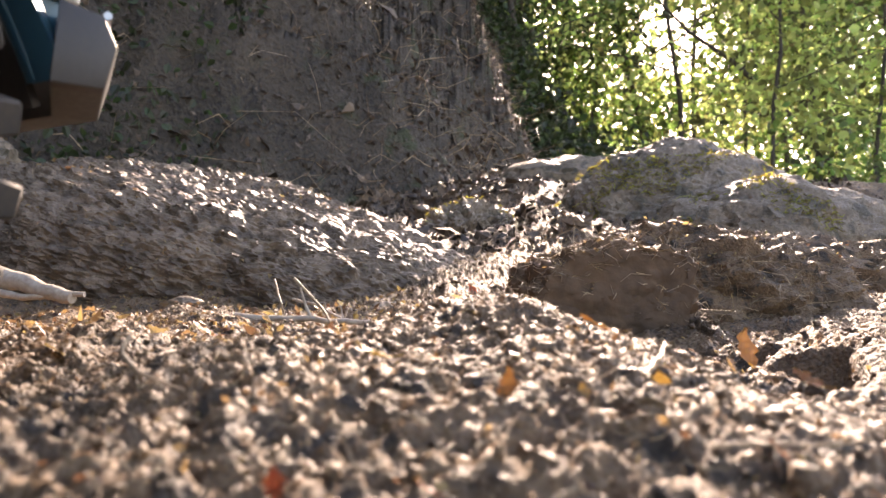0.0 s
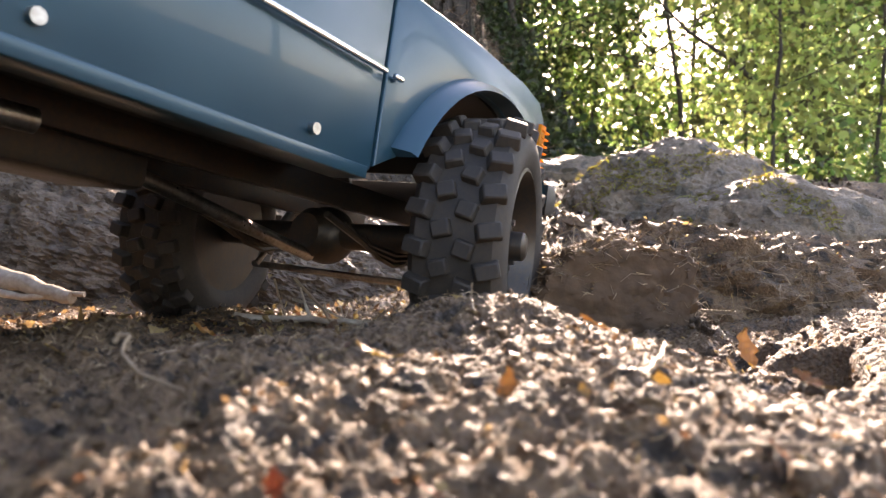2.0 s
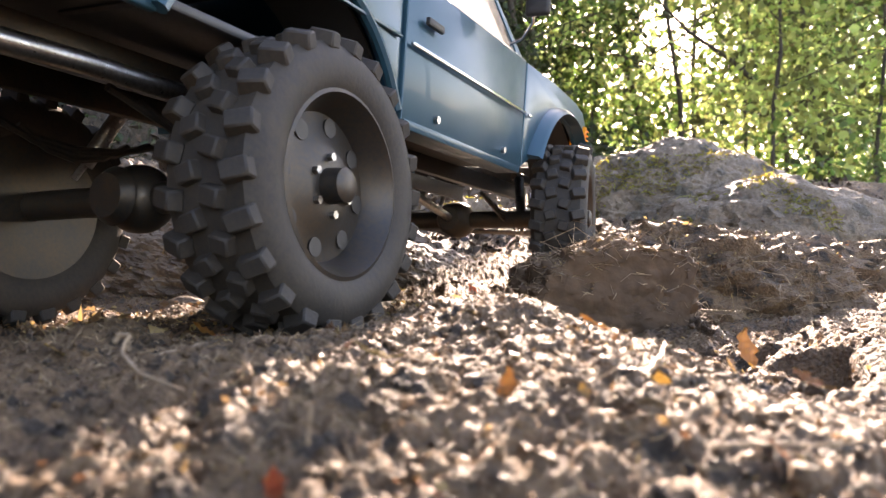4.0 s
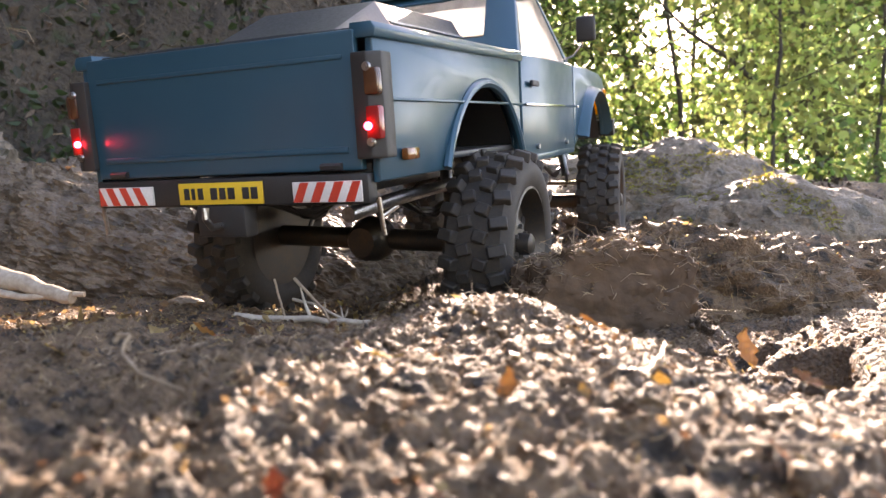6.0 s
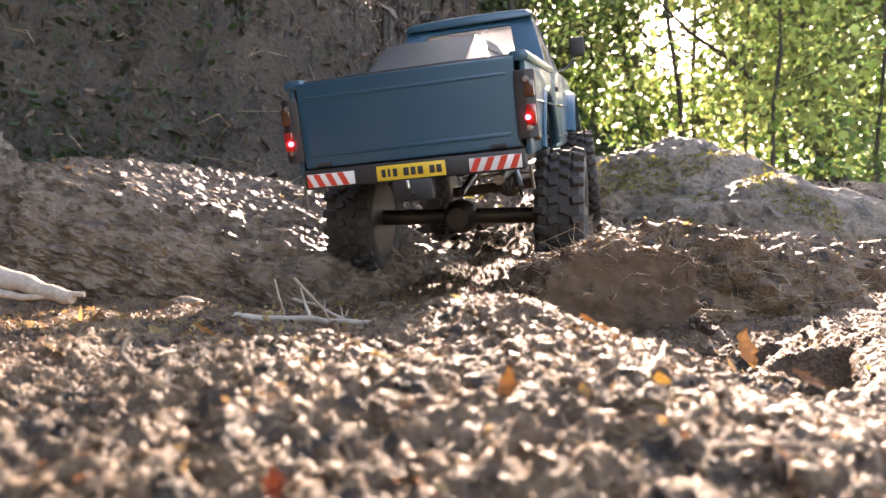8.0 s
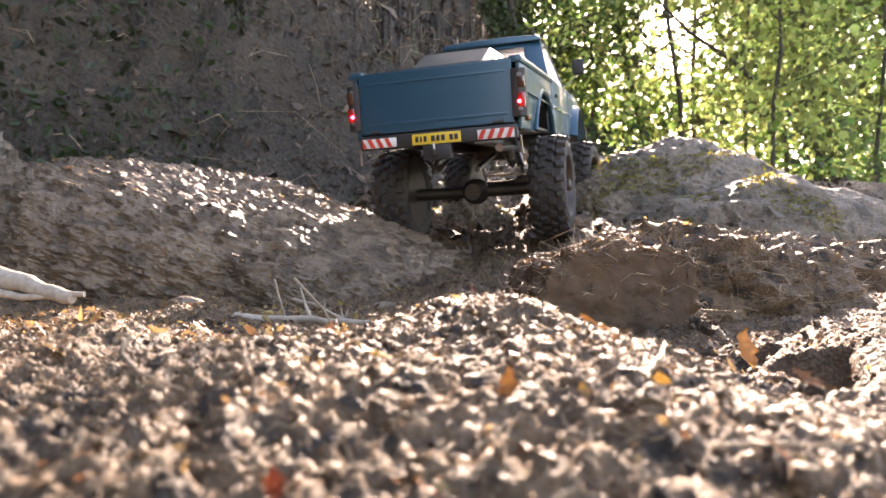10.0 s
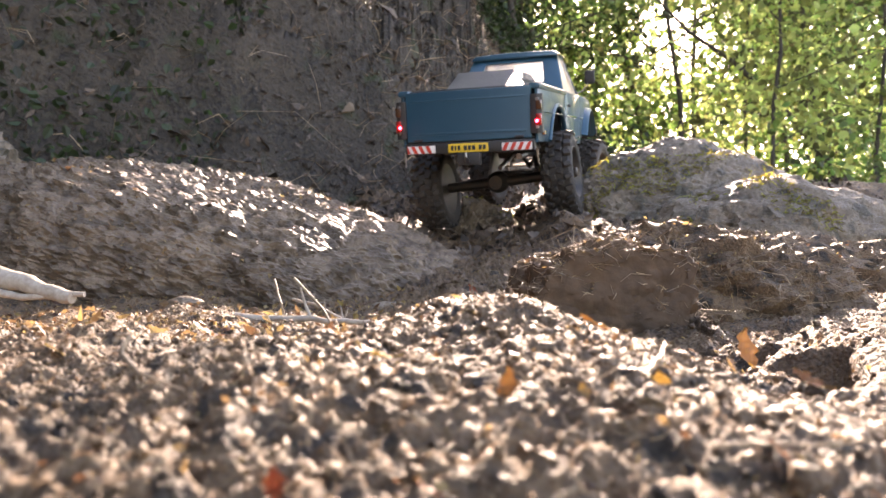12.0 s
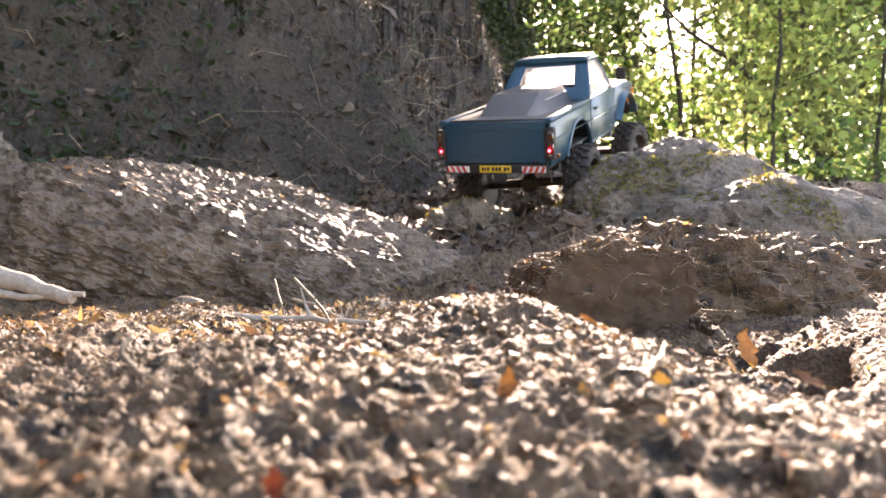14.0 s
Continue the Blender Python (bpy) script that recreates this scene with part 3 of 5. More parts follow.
for s in (-1, 1):
    if s > 0:
        quad = [B["rr"], B["fr"], R["fr"], R["rr"]]
    else:
        quad = [B["fl"], B["rl"], R["rl"], R["fl"]]
    door = part("door", plate_yz([(0.238, 0.001), (0.238, 0.0775), (0.412, 0.0800), (0.412, 0.001)], s * 0.0835, s * 0.0875, lean=lambda y, z, s=s: s * BULGE(y, z)), PAINT, truck)
    part("window_frame", ring_panel(quad, shrink(quad, 0.07, 0.07, 0.03, 0.09), 0.0035), PAINT, door)
    pane = part("window", pane_of([(p[0] * 0.985, p[1], p[2]) for p in shrink(quad, 0.06, 0.06, 0.02, 0.08)], 0.0008), GLASS, door, "clear side window", smooth=False)
    pane.visible_shadow = False
    part("door_handle", box((s * 0.0915, 0.262, 0.0565), (0.003, 0.018, 0.0045), 0.001), BLACK, door)
    part("trim_strip", box((s * 0.0905, 0.325, 0.0405), (0.0022, 0.170, 0.0022), 0.0006), CHROME, door, "thin bright trim strip")
    sill = part("sill", hull_loft([[(s * 0.070, y, -0.003), (s * 0.088, y, -0.003), (s * 0.0885, y, 0.002), (s * 0.070, y, 0.002)] for y in (0.240, 0.41)], bevel=0.0006), PAINT, truck)
    for y in (0.275, 0.375):
        part("body_screw", tube([(s * 0.0875, y, 0.008), (s * 0.0905, y, 0.008)], 0.0022, 10), STEEL, sill)
    mir = part("mirror_arm", tube([(s * 0.087, 0.380, 0.082), (s * 0.097, 0.378, 0.085), (s * 0.106, 0.372, 0.093), (s * 0.107, 0.366, 0.104)], 0.0012, 8), CHROME, door, "thin chrome mirror arm")
    part("mirror_head", box((s * 0.111, 0.366, 0.106), (0.017, 0.005, 0.022), 0.0022, 3), BLACK, mir)

# bonnet, wings, nose
part("bonnet", hull_loft([[(-w, y, z - 0.006), (-w, y, z - 0.001), (-w * 0.93, y, z + 0.0015), (-w * 0.4, y, z + 0.004), (w * 0.4, y, z + 0.004), (w * 0.93, y, z + 0.0015), (w, y, z - 0.001), (w, y, z - 0.006)] for y, w, z in ((0.412, 0.0845, 0.0800), (0.45, 0.0845, 0.0805), (0.52, 0.0835, 0.0790), (0.556, 0.082, 0.0760), (0.566, 0.081, 0.0715))], bevel=0.0005), PAINT, truck)
for s in (-1, 1):
    outline = [(0.414, 0.003), (0.414, 0.0790), (0.48, 0.0800), (0.54, 0.0775), (0.562, 0.0730), (0.569, 0.0640), (0.569, 0.0250)] + arch(FRONT_AXLE, 0.093, AXLE_Z, 0.010, 14, 0.85)
    wing = part("front_wing", plate_yz(outline, s * 0.0835, s * 0.0875, lean=lambda y, z, s=s: s * BULGE(y, z)), PAINT, truck)
    lip = bmesh.new()
    rim_pts = arch(FRONT_AXLE, 0.0935, AXLE_Z, 0.010, 22, 0.85)
    # flare added and sized to match the wing's outline from the camera
    hull_loft([[(s * 0.0870, y, z), (s * 0.0870, FRONT_AXLE + (y - FRONT_AXLE) * 1.07, AXLE_Z + (z - AXLE_Z) * 1.07), (s * 0.0970, FRONT_AXLE + (y - FRONT_AXLE) * 1.035, AXLE_Z + (z - AXLE_Z) * 1.035), (s * 0.0995, y, z)] for y, z in rim_pts], lip)
    part("wheel_flare", lip, PAINT, wing, "blue wheel arch flare, widened to fit the camera's view")
    part("trim_strip", box((s * 0.0905, 0.4165 + 0.002, 0.0405), (0.0022, 0.006, 0.0022), 0.0006), CHROME, wing)
    turn = part("turn_lamp", hull_loft([[(s * x, y + (z - 0.045) * 0.12, z) for x, y in ((0.078, 0.571), (0.0885, 0.5705), (0.0912, 0.5665), (0.0912, 0.5600), (0.078, 0.5600))] for z in (0.0330, 0.0340, 0.0600, 0.0610)], bevel=0.0006), AMBER, wing, "long amber corner lamp")
    part("lamp_foot", box((s * 0.0865, 0.5650, 0.0308), (0.010, 0.011, 0.0030), 0.0006), STEEL, turn)
    for k in range(6):
        part("lens_rib", box((s * 0.0900, 0.5665 + (k * 0.0042 - 0.0105) * 0.12, 0.0365 + k * 0.0042), (0.0042, 0.0090, 0.0008), 0.0002, 1), AMBER, turn)
    lampring = part("headlight", lathe([(0, 0.0145), (0.004, 0.0150), (0.006, 0.0135)], 28), CHROME, truck)
    lampring.matrix_basis = pose(s * 0.058, 0.565, 0.047, 0, 0, 90)
    part("lens", lathe([(0.0045, 0.0132), (0.0065, 0.0125), (0.0085, 0.008), (0.009, 0.002)], 28), LAMPGLASS, lampring, "clear headlight lens")
grille = part("grille", box((0, 0.566, 0.047), (0.160, 0.004, 0.036), 0.0015), BLACK, truck)
for k in range(6):
    part("grille_bar", box((0, 0.5685, 0.034 + 0.005 * k), (0.082, 0.002, 0.0014), 0.0004), CHROME, grille)
bumper = part("front_bumper", hull_loft([[(x, y - 0.55 * max(0, abs(x) - 0.070), z) for y, z in ((0.578, 0.008), (0.590, 0.010), (0.592, 0.020), (0.588, 0.026), (0.578, 0.026))] for x in (-0.100, -0.094, -0.07, 0.0, 0.07, 0.094, 0.100)], bevel=0.0006), BLACK, truck, "black front bumper with bent ends")
# bright steel bar stands in for sunlight along the bumper's edge
part("bumper_lit_edge", tube([(-0.0995, 0.5725, 0.0265), (-0.07, 0.5895, 0.0265), (0.07, 0.5895, 0.0265), (0.0995, 0.5725, 0.0265)], 0.0010, 6), STEEL, bumper, "bright bar standing for the bumper's sunlit edge")
for s in (-1, 1):
    part("bumper_stay", box((s * 0.035, 0.560, 0.012), (0.006, 0.050, 0.008), 0.001), DARKSTEEL, bumper)

# black strips added inside the arches to keep the openings dark
for s in (-1, 1):
    for ya, r, sq in ((REAR_AXLE, 0.090, 0.93), (FRONT_AXLE, 0.0945, 0.85)):
        ring = arch(ya, r, AXLE_Z, 0.006, 18, sq)
        well = hull_loft([[(s * 0.0405, y, z), (s * 0.0825, y, z), (s * 0.0825, ya + (y - ya) * 1.02, AXLE_Z + (z - AXLE_Z) * 1.02), (s * 0.0405, ya + (y - ya) * 1.02, AXLE_Z + (z - AXLE_Z) * 1.02)] for y, z in ring])
        part("wheel_well", well, BLACK, truck)

# running gear
for s in (-1, 1):
    railbar = part("chassis_rail", box((s * 0.033, 0.290, -0.002), (0.007, 0.555, 0.013), 0.001), DARKSTEEL, truck)
    for ya in (REAR_AXLE, FRONT_AXLE):
        leaf = bmesh.new()
        for k in range(3):
            n = 0.058 - 0.014 * k
            tube([(s * 0.047, ya + n * u, AXLE_Z + 0.010 - 0.0028 * k + 0.012 * u * u) for u in (-1, -0.5, 0, 0.5, 1)], 0.0017, 6, leaf)
        part("leaf_spring", leaf, DARKSTEEL, truck)
        part("shackle", tube([(s * 0.047, ya + 0.058, AXLE_Z + 0.022), (s * 0.044, ya + 0.060, -0.002)], 0.0022), STEEL, truck)
        damper = part("damper", tube([(s * 0.056, ya + 0.012, AXLE_Z + 0.004), (s * 0.044, ya + 0.030, 0.008)], 0.0042, 12), STEEL, truck, "steel oil damper")
        part("damper_rod", tube([(s * 0.056, ya + 0.012, AXLE_Z + 0.004), (s * 0.058, ya + 0.008, AXLE_Z - 0.004)], 0.0018), STEEL, damper)
axles = []
for ya in (REAR_AXLE, FRONT_AXLE):
    axle = part("axle", tube([(-0.080, 0, 0), (-0.03, 0, 0), (0.03, 0, 0), (0.080, 0, 0)], 0.0075, 14), DARKSTEEL, truck)
    axle.matrix_basis = pose(0, ya, AXLE_Z)
    axles.append((ya, axle))
    ball = bmesh.new()
    bmesh.ops.create_uvsphere(ball, u_segments=18, v_segments=12, radius=0.017, matrix=Matrix.Diagonal((1.0, 0.9, 0.95, 1)))
    part("differential", ball, DARKSTEEL, axle)
    cover_plate = bmesh.new()
    bmesh.ops.create_cone(cover_plate, cap_ends=True, segments=20, radius1=0.0135, radius2=0.010, depth=0.005, matrix=Matrix.Translation((0.0, -0.0165, 0)) @ pose(0, 0, 0, 90))
    part("diff_cover", cover_plate, DARKSTEEL, axle)
part("prop_shaft", tube([(0.0, REAR_AXLE + 0.012, AXLE_Z + 0.004), (0.004, 0.27, -0.010)], 0.0035, 10), STEEL, truck)
part("prop_shaft", tube([(0.0, FRONT_AXLE - 0.012, AXLE_Z + 0.004), (0.006, 0.35, -0.010)], 0.0035, 10), STEEL, truck)
part("gearbox", box((0, 0.31, -0.008), (0.050, 0.100, 0.026), 0.004), DARKSTEEL, truck)
part("exhaust", tube([(0.050, 0.30, -0.010), (0.052, 0.20, -0.012), (0.058, 0.08, -0.012), (0.060, 0.02, -0.014)], 0.0040, 10), STEEL, truck)
hitch = part("tow_bracket", box((0, 0.002, -0.014), (0.030, 0.010, 0.016), 0.0012), BLACK, truck)
part("tow_hook", tube([(0, 0.0, -0.016), (0, -0.010, -0.016), (0, -0.014, -0.011), (0, -0.013, -0.006)], 0.0018), STEEL, hitch)
part("tie_rod", tube([(-0.07, FRONT_AXLE + 0.018, AXLE_Z - 0.004), (0.07, FRONT_AXLE + 0.018, AXLE_Z - 0.004)], 0.0022), STEEL, truck)


def tyre_mesh():
    """An open ring of rubber with bulging walls."""
    prof = [(-0.0170, 0.0355), (-0.0200, 0.0385), (-0.0218, 0.0450), (-0.0205, 0.0520), (-0.0170, 0.0558), (0.0, 0.0565), (0.0170, 0.0558), (0.0205, 0.0520), (0.0218, 0.0450), (0.0200, 0.0385), (0.0170, 0.0355)]
    bm = bmesh.new()
    sides = 52
    rings = [[bm.verts.new((x, r * math.cos(k * math.tau / sides), r * math.sin(k * math.tau / sides))) for k in range(sides)] for x, r in prof]
    for i in range(len(rings)):
        q, s = rings[i], rings[(i + 1) % len(rings)]
        for k in range(sides):
            bm.faces.new((q[k], q[(k + 1) % sides], s[(k + 1) % sides], s[k]))
    bmesh.ops.recalc_face_normals(bm, faces=bm.faces)
    return mesh_of("tyre", bm, RUBBER)


def block_mesh(w):
    return mesh_of("tread_block", box((0, 0, 0), (w, 0.0080, 0.0062), 0.0007, 1, taper=(0.86, 0.86)), RUBBER)


def rim_meshes():
    bm = lathe([(-0.0185, 0.0375), (-0.016, 0.0355), (0.010, 0.0345), (0.016, 0.0355), (0.0195, 0.0378), (0.0200, 0.0362), (0.0120, 0.0322), (0.0070, 0.0300), (0.0085, 0.0190), (0.0120, 0.0140), (0.0120, 0.0060)], 44)
    hub = lathe([(0.0100, 0.0075), (0.0200, 0.0070), (0.0215, 0.0050)], 18)
    nut = tube([(0.008, 0, 0), (0.0145, 0, 0)], 0.0017, 6)
    # black disc in place of a slot; its colour gives the opening's shade
    slot = tube([(0.0060, 0, 0), (0.0086, 0, 0)], 0.0040, 12)
    return mesh_of("rim", bm, DARKSTEEL), mesh_of("hub", hub, DARKSTEEL), mesh_of("wheel_nut", nut, STEEL), mesh_of("rim_slot", slot, BLACK)


TYRE = tyre_mesh()
BLOCKS = [block_mesh(0.0118), block_mesh(0.0092)]
RIM, HUB, NUT, SLOT = rim_meshes()
wheels = []


def wheel_piece(name, data, wheel, m):
    p = new(name, data)
    p.parent = wheel
    p.matrix_basis = m


for ya in (REAR_AXLE, FRONT_AXLE):
    for s in (-1, 1):
        wheel = new("wheel")
        wheel.parent = truck
        tagged(wheel, "dusty black off-road wheel with chunky tread")
        flip = pose(0, 0, 0) if s > 0 else pose(0, 0, 0, 0, 0, 180)
        for nm, data in (("tyre", TYRE), ("rim", RIM), ("hub", HUB)):
            wheel_piece(nm, data, wheel, flip)
        for k in range(6):
            wheel_piece("wheel_nut", NUT, wheel, flip @ pose(0, 0, 0, k * 60) @ pose(0, 0.0115, 0))
        for k in range(8):
            wheel_piece("rim_slot", SLOT, wheel, flip @ pose(0, 0, 0, k * 45) @ pose(0, 0.0248, 0))
        for k in range(22):
            for x, off, kind, skew in ((-0.0155, 0.0, 0, -12), (-0.0050, 0.5, 1, 16), (0.0050, 0.0, 1, -16), (0.0155, 0.5, 0, 12)):
                wheel_piece("tread_block", BLOCKS[kind], wheel, pose(0, 0, 0, (k + off) * 360 / 22) @ pose(x, 0, 0.0572, 0, (18 if x > 0 else -18) if kind == 0 else 0, skew))
        track = 0.0945 if ya == REAR_AXLE else 0.0980
        wheel.matrix_basis = pose(s * track, ya, AXLE_Z)
        wheels.append((wheel, s * track, ya))


# ---- loose litter on the soil ----
def flakes(c, size, rng, flat=0.6):
    """Thin bent chips, four corners and a raised middle."""
    n = len(c)
    up = rng.normal(0, 1 - flat, (n, 3)) + np.array((0, 0, flat))
    up /= np.linalg.norm(up, axis=1)[:, None]
    a = np.cross(up, rng.normal(0, 1, (n, 3)))
    a /= np.linalg.norm(a, axis=1)[:, None]
    b = np.cross(up, a)
    L = (size * rng.lognormal(0, 0.45, n))[:, None]
    w = L * rng.uniform(0.25, 0.8, (n, 1))
    h = L * rng.uniform(-0.1, 0.35, (n, 1))
    v = np.stack([c - a * L * 0.5, c - b * w * 0.5 + up * h * 0.3, c + a * L * 0.5 + up * h * 0.5, c + b * w * 0.45, c + up * h + a * L * 0.1], 1)
    base = np.arange(n)[:, None] * 5
    f = np.concatenate([base + np.array(k) for k in ((0, 1, 4), (1, 2, 4), (2, 3, 4), (3, 0, 4))], 0)
    return v.reshape(-1, 3), f


def strands(c, length, width, rng):
    """Thin curled root hairs and needles: flat ribbons of three steps with a keel."""
    n = len(c)
    a = rng.normal(0, 1, (n, 3))
    a[:, 2] *= 0.35
    a /= np.linalg.norm(a, axis=1)[:, None]
    side = np.cross(a, rng.normal(0, 1, (n, 3)))
    side /= np.linalg.norm(side, axis=1)[:, None]
    bend = np.cross(a, side)
    L = (length * rng.lognormal(0, 0.5, n))[:, None]
    k = rng.uniform(-0.5, 0.5, (n, 1))
    out = []
    for i, u in enumerate(np.linspace(-0.5, 0.5, 4)):
        p = c + a * L * u + bend * L * k * (0.25 - u * u) + side * L * 0.15 * np.sin(6 * u + k * 9)
        w = width * (1 - 0.5 * abs(u) * 2)
        out += [p - side * w, p + bend * w, p + side * w]
    v = np.stack(out, 1)
    base = np.arange(n)[:, None] * 12
    f = []
    for i in range(3):
        o = i * 3
        f += [base + np.array((o, o + 1, o + 4, o + 3)), base + np.array((o + 1, o + 2, o + 5, o + 4))]
    return v.reshape(-1, 3), np.concatenate(f, 0)


def grains(c, size, rng):
    """Rough little lumps with eight sides."""
    n = len(c)
    r = (size * rng.lognormal(0, 0.5, n))[:, None, None]
    k = np.array(((1, 0, 0), (0, 1, 0), (-1, 0, 0), (0, -1, 0), (0, 0, 1), (0, 0, -1)), float)
    turn = rng.normal(0, 1, (n, 3))
    turn /= np.linalg.norm(turn, axis=1)[:, None]
    side = np.cross(turn, rng.normal(0, 1, (n, 3)))
    side /= np.linalg.norm(side, axis=1)[:, None]
    third = np.cross(turn, side)
    axes = np.stack([turn, side, third], 1)
    v = c[:, None, :] + r * ((k[None] * rng.uniform(0.5, 1.25, (n, 6, 1))) @ axes)
    base = np.arange(n)[:, None] * 6
    f = np.concatenate([base + np.array(t) for t in ((0, 1, 4), (1, 2, 4), (2, 3, 4), (3, 0, 4), (1, 0, 5), (2, 1, 5), (3, 2, 5), (0, 3, 5))], 0)
    return v.reshape(-1, 3), f


def on_ground(n, x0, x1, y0, y1, rng, lift=0.0):
    y = y0 + (y1 - y0) * rng.rand(n) ** 1.3
    x = x0 + (x1 - x0) * rng.rand(n)
    half = 0.12 + 0.75 * y
    x = np.clip(x, -half, half) + rng.normal(0, 0.01, n)
    return np.stack([x, y, height(x, y) + lift], 1)


def clod_mesh(seed, level):
    """A crumbly lump of earth, about one unit across."""
    bm = bmesh.new()
    bmesh.ops.create_icosphere(bm, subdivisions=level, radius=0.5)
    co = np.array([v.co[:] for v in bm.verts])
    k = 1 + 0.62 * fractal(co[:, 0] * 3.2 + seed, co[:, 1] * 2.4, co[:, 2] * 2.4, 3, 70 + seed % 4, 0.65) + 0.22 * fractal(co[:, 0] * 13, co[:, 1] * 13 + seed, co[:, 2] * 13, 2, 75, 0.6)
    for v, q in zip(bm.verts, co * k[:, None] * np.array((1.0, 0.9, 0.68))):
        v.co = q
    return bm


def lumps(c, size, rng):
    """Many small clods joined: a few shapes, turned and scaled."""
    kinds = []
    for i in range(6):
        bm = clod_mesh(i + 20, 2)
        bm.verts.index_update()
        kinds.append((np.array([v.co[:] for v in bm.verts]), np.array([[v.index for v in f.verts] for f in bm.faces])))
        bm.free()
    vs, fs, base = [], [], 0
    for i, p in enumerate(c):
        kv, kf = kinds[i % 6]
        a, r = rng.rand() * math.tau, size * rng.lognormal(0, 0.4)
        turn = np.array(((math.cos(a), -math.sin(a), 0), (math.sin(a), math.cos(a), 0), (0, 0, 1)))
        vs.append(kv @ turn.T * r + p)
        fs.append(kf + base)
        base += len(kv)
    return np.concatenate(vs), np.concatenate(fs)


rng = np.random.RandomState(5)
c = on_ground(15000, -0.55, 0.6, 0.08, 0.95, rng, 0.0004)
v, f = flakes(c, 0.0015, rng, 0.35)
c = np.concatenate([on_ground(700, -0.5, 0.55, 0.16, 0.95, rng, 0.0008), on_ground(3600, -0.42, -0.03, 0.24, 0.75, rng, 0.0015)])
v2, f2 = flakes(c, 0.0036, rng, 0.45)
f = np.concatenate([f, f2 + len(v)])
v = np.concatenate([v, v2])
tagged(new("leaf_litter", arrays("leaf_litter", v.tolist(), f.tolist(), LITTER)), "dry brown crumbs of bark and leaf on the soil", "leaf litter", kind="stuff")
c = on_ground(1100, -0.45, 0.5, 0.10, 0.75, rng, 0.0002)
v, f = lumps(c, 0.0034, rng)
tagged(new("soil_clods", arrays("soil_clods", v.tolist(), f.tolist(), SOIL, True)), "small crumbly clods of brown soil", "soil clods", kind="stuff")
c = on_ground(11000, -0.5, 0.55, 0.08, 0.8, rng, 0.0005)
v, f = grains(c, 0.0008, rng)
tagged(new("soil_crumbs", arrays("soil_crumbs", v.tolist(), f.tolist(), SOIL, True)), "loose crumbs of brown soil", "soil crumbs", kind="stuff")
c = on_ground(26000, -0.5, 0.55, 0.07, 0.8, rng, 0.0006)
c[:, 2] += 0.0012 * rng.rand(len(c))
v, f = strands(c, 0.0036, 0.00017, rng)
tagged(new("root_fibres", arrays("root_fibres", v.tolist(), f.tolist(), FIBRE, True)), "fine pale root hairs and needles on the soil", "root fibres", kind="stuff")

CLODS = [mesh_of("clod", clod_mesh(i, 4), SOIL) for i in range(5)]
for m in CLODS:
    for poly in m.polygons:
        poly.use_smooth = True
for i in range(40):
    y = 0.17 + 0.5 * rng.rand() ** 1.2
    x = 0.02 + rng.uniform(-0.10, 0.5) * y + 0.05 * rng.rand()
    r = rng.uniform(0.006, 0.012) * (0.5 + 1.1 * y)
    z = float(height(np.array([x]), np.array([y]))[0])
    lump = new("clod", CLODS[i % 5])
    lump.matrix_world = pose(x, y, z + r * 0.02, rng.uniform(-20, 20), rng.uniform(-20, 20), rng.uniform(0, 360)) @ Matrix.Scale(r, 4)
    tagged(lump, "crumbly brown clod of earth lying on the heap", "clod", "loose clods")

c = on_ground(9000, -1.0, 0.9, 0.85, 2.6, rng, 0.002)
bk = rng.uniform(0.9, 4.0, 26000)
bx = foot(bk) - rng.uniform(-0.2, 1.2, 26000)
c = np.concatenate([c, np.stack([bx, bk, height(bx, bk) + 0.003], 1)])
v, f = flakes(c, 0.015, rng, 0.3)
tagged(new("bank_litter", arrays("bank_litter", v.tolist(), f.tolist(), DEADLEAF)), "dead leaves strewn over the dark bank", "leaf litter", kind="stuff")


def rock_points(ob, n, rng, low, test=None):
    """Places on a rock whose surface faces up more than low."""
    me = ob.data
    co = np.empty(len(me.vertices) * 3)
    no = np.empty(len(me.vertices) * 3)
    me.vertices.foreach_get("co", co)
    me.vertices.foreach_get("normal", no)
    m = np.array(ob.matrix_world)
    co = co.reshape(-1, 3) @ m[:3, :3].T + m[:3, 3]
    no = no.reshape(-1, 3) @ m[:3, :3].T
    keep = no[:, 2] > low
    if test is not None:
        keep &= test(co)
    co = co[keep]
    return co[rng.randint(0, len(co), n)] + rng.normal(0, 0.0008, (n, 3))


crust = np.concatenate([rock_points(near_boulder, 2600, rng, 0.1), rock_points(earth_block, 1200, rng, 0.5), rock_points(mound_rock, 3600, rng, 0.1), rock_points(slab, 9000, rng, 0.2, lambda p: field(p[:, 0] * 7, p[:, 1] * 7, p[:, 2] * 7, 41) > -0.1 + 0.9 * smooth(-0.30, 0.0, p[:, 0])), rock_points(boulder, 3200, rng, 0.1), rock_points(side_boulder, 2600, rng, 0.1), rock_points(step_rock, 500, rng, 0.2)])
v, f = flakes(crust[::3], 0.0026, rng, 0.5)
tagged(new("rock_crumbs", arrays("rock_crumbs", v.tolist(), f.tolist(), LITTER)), "soil crumbs and bark bits lying on the rocks", "leaf litter", kind="stuff")
c = np.concatenate([rock_points(near_boulder, 1500, rng, -0.1), rock_points(earth_block, 900, rng, 0.45), rock_points(mound_rock, 1200, rng, 0.0), rock_points(slab, 500, rng, 0.2)])
v, f = strands(c, 0.012, 0.0003, rng)
tagged(new("rock_fibres", arrays("rock_fibres", v.tolist(), f.tolist(), FIBRE, True)), "pale root hairs matted over the low boulders", "root fibres", kind="stuff")
mossy = lambda p: field(p[:, 0] * 16, p[:, 1] * 16, p[:, 2] * 16, 43) > -0.02
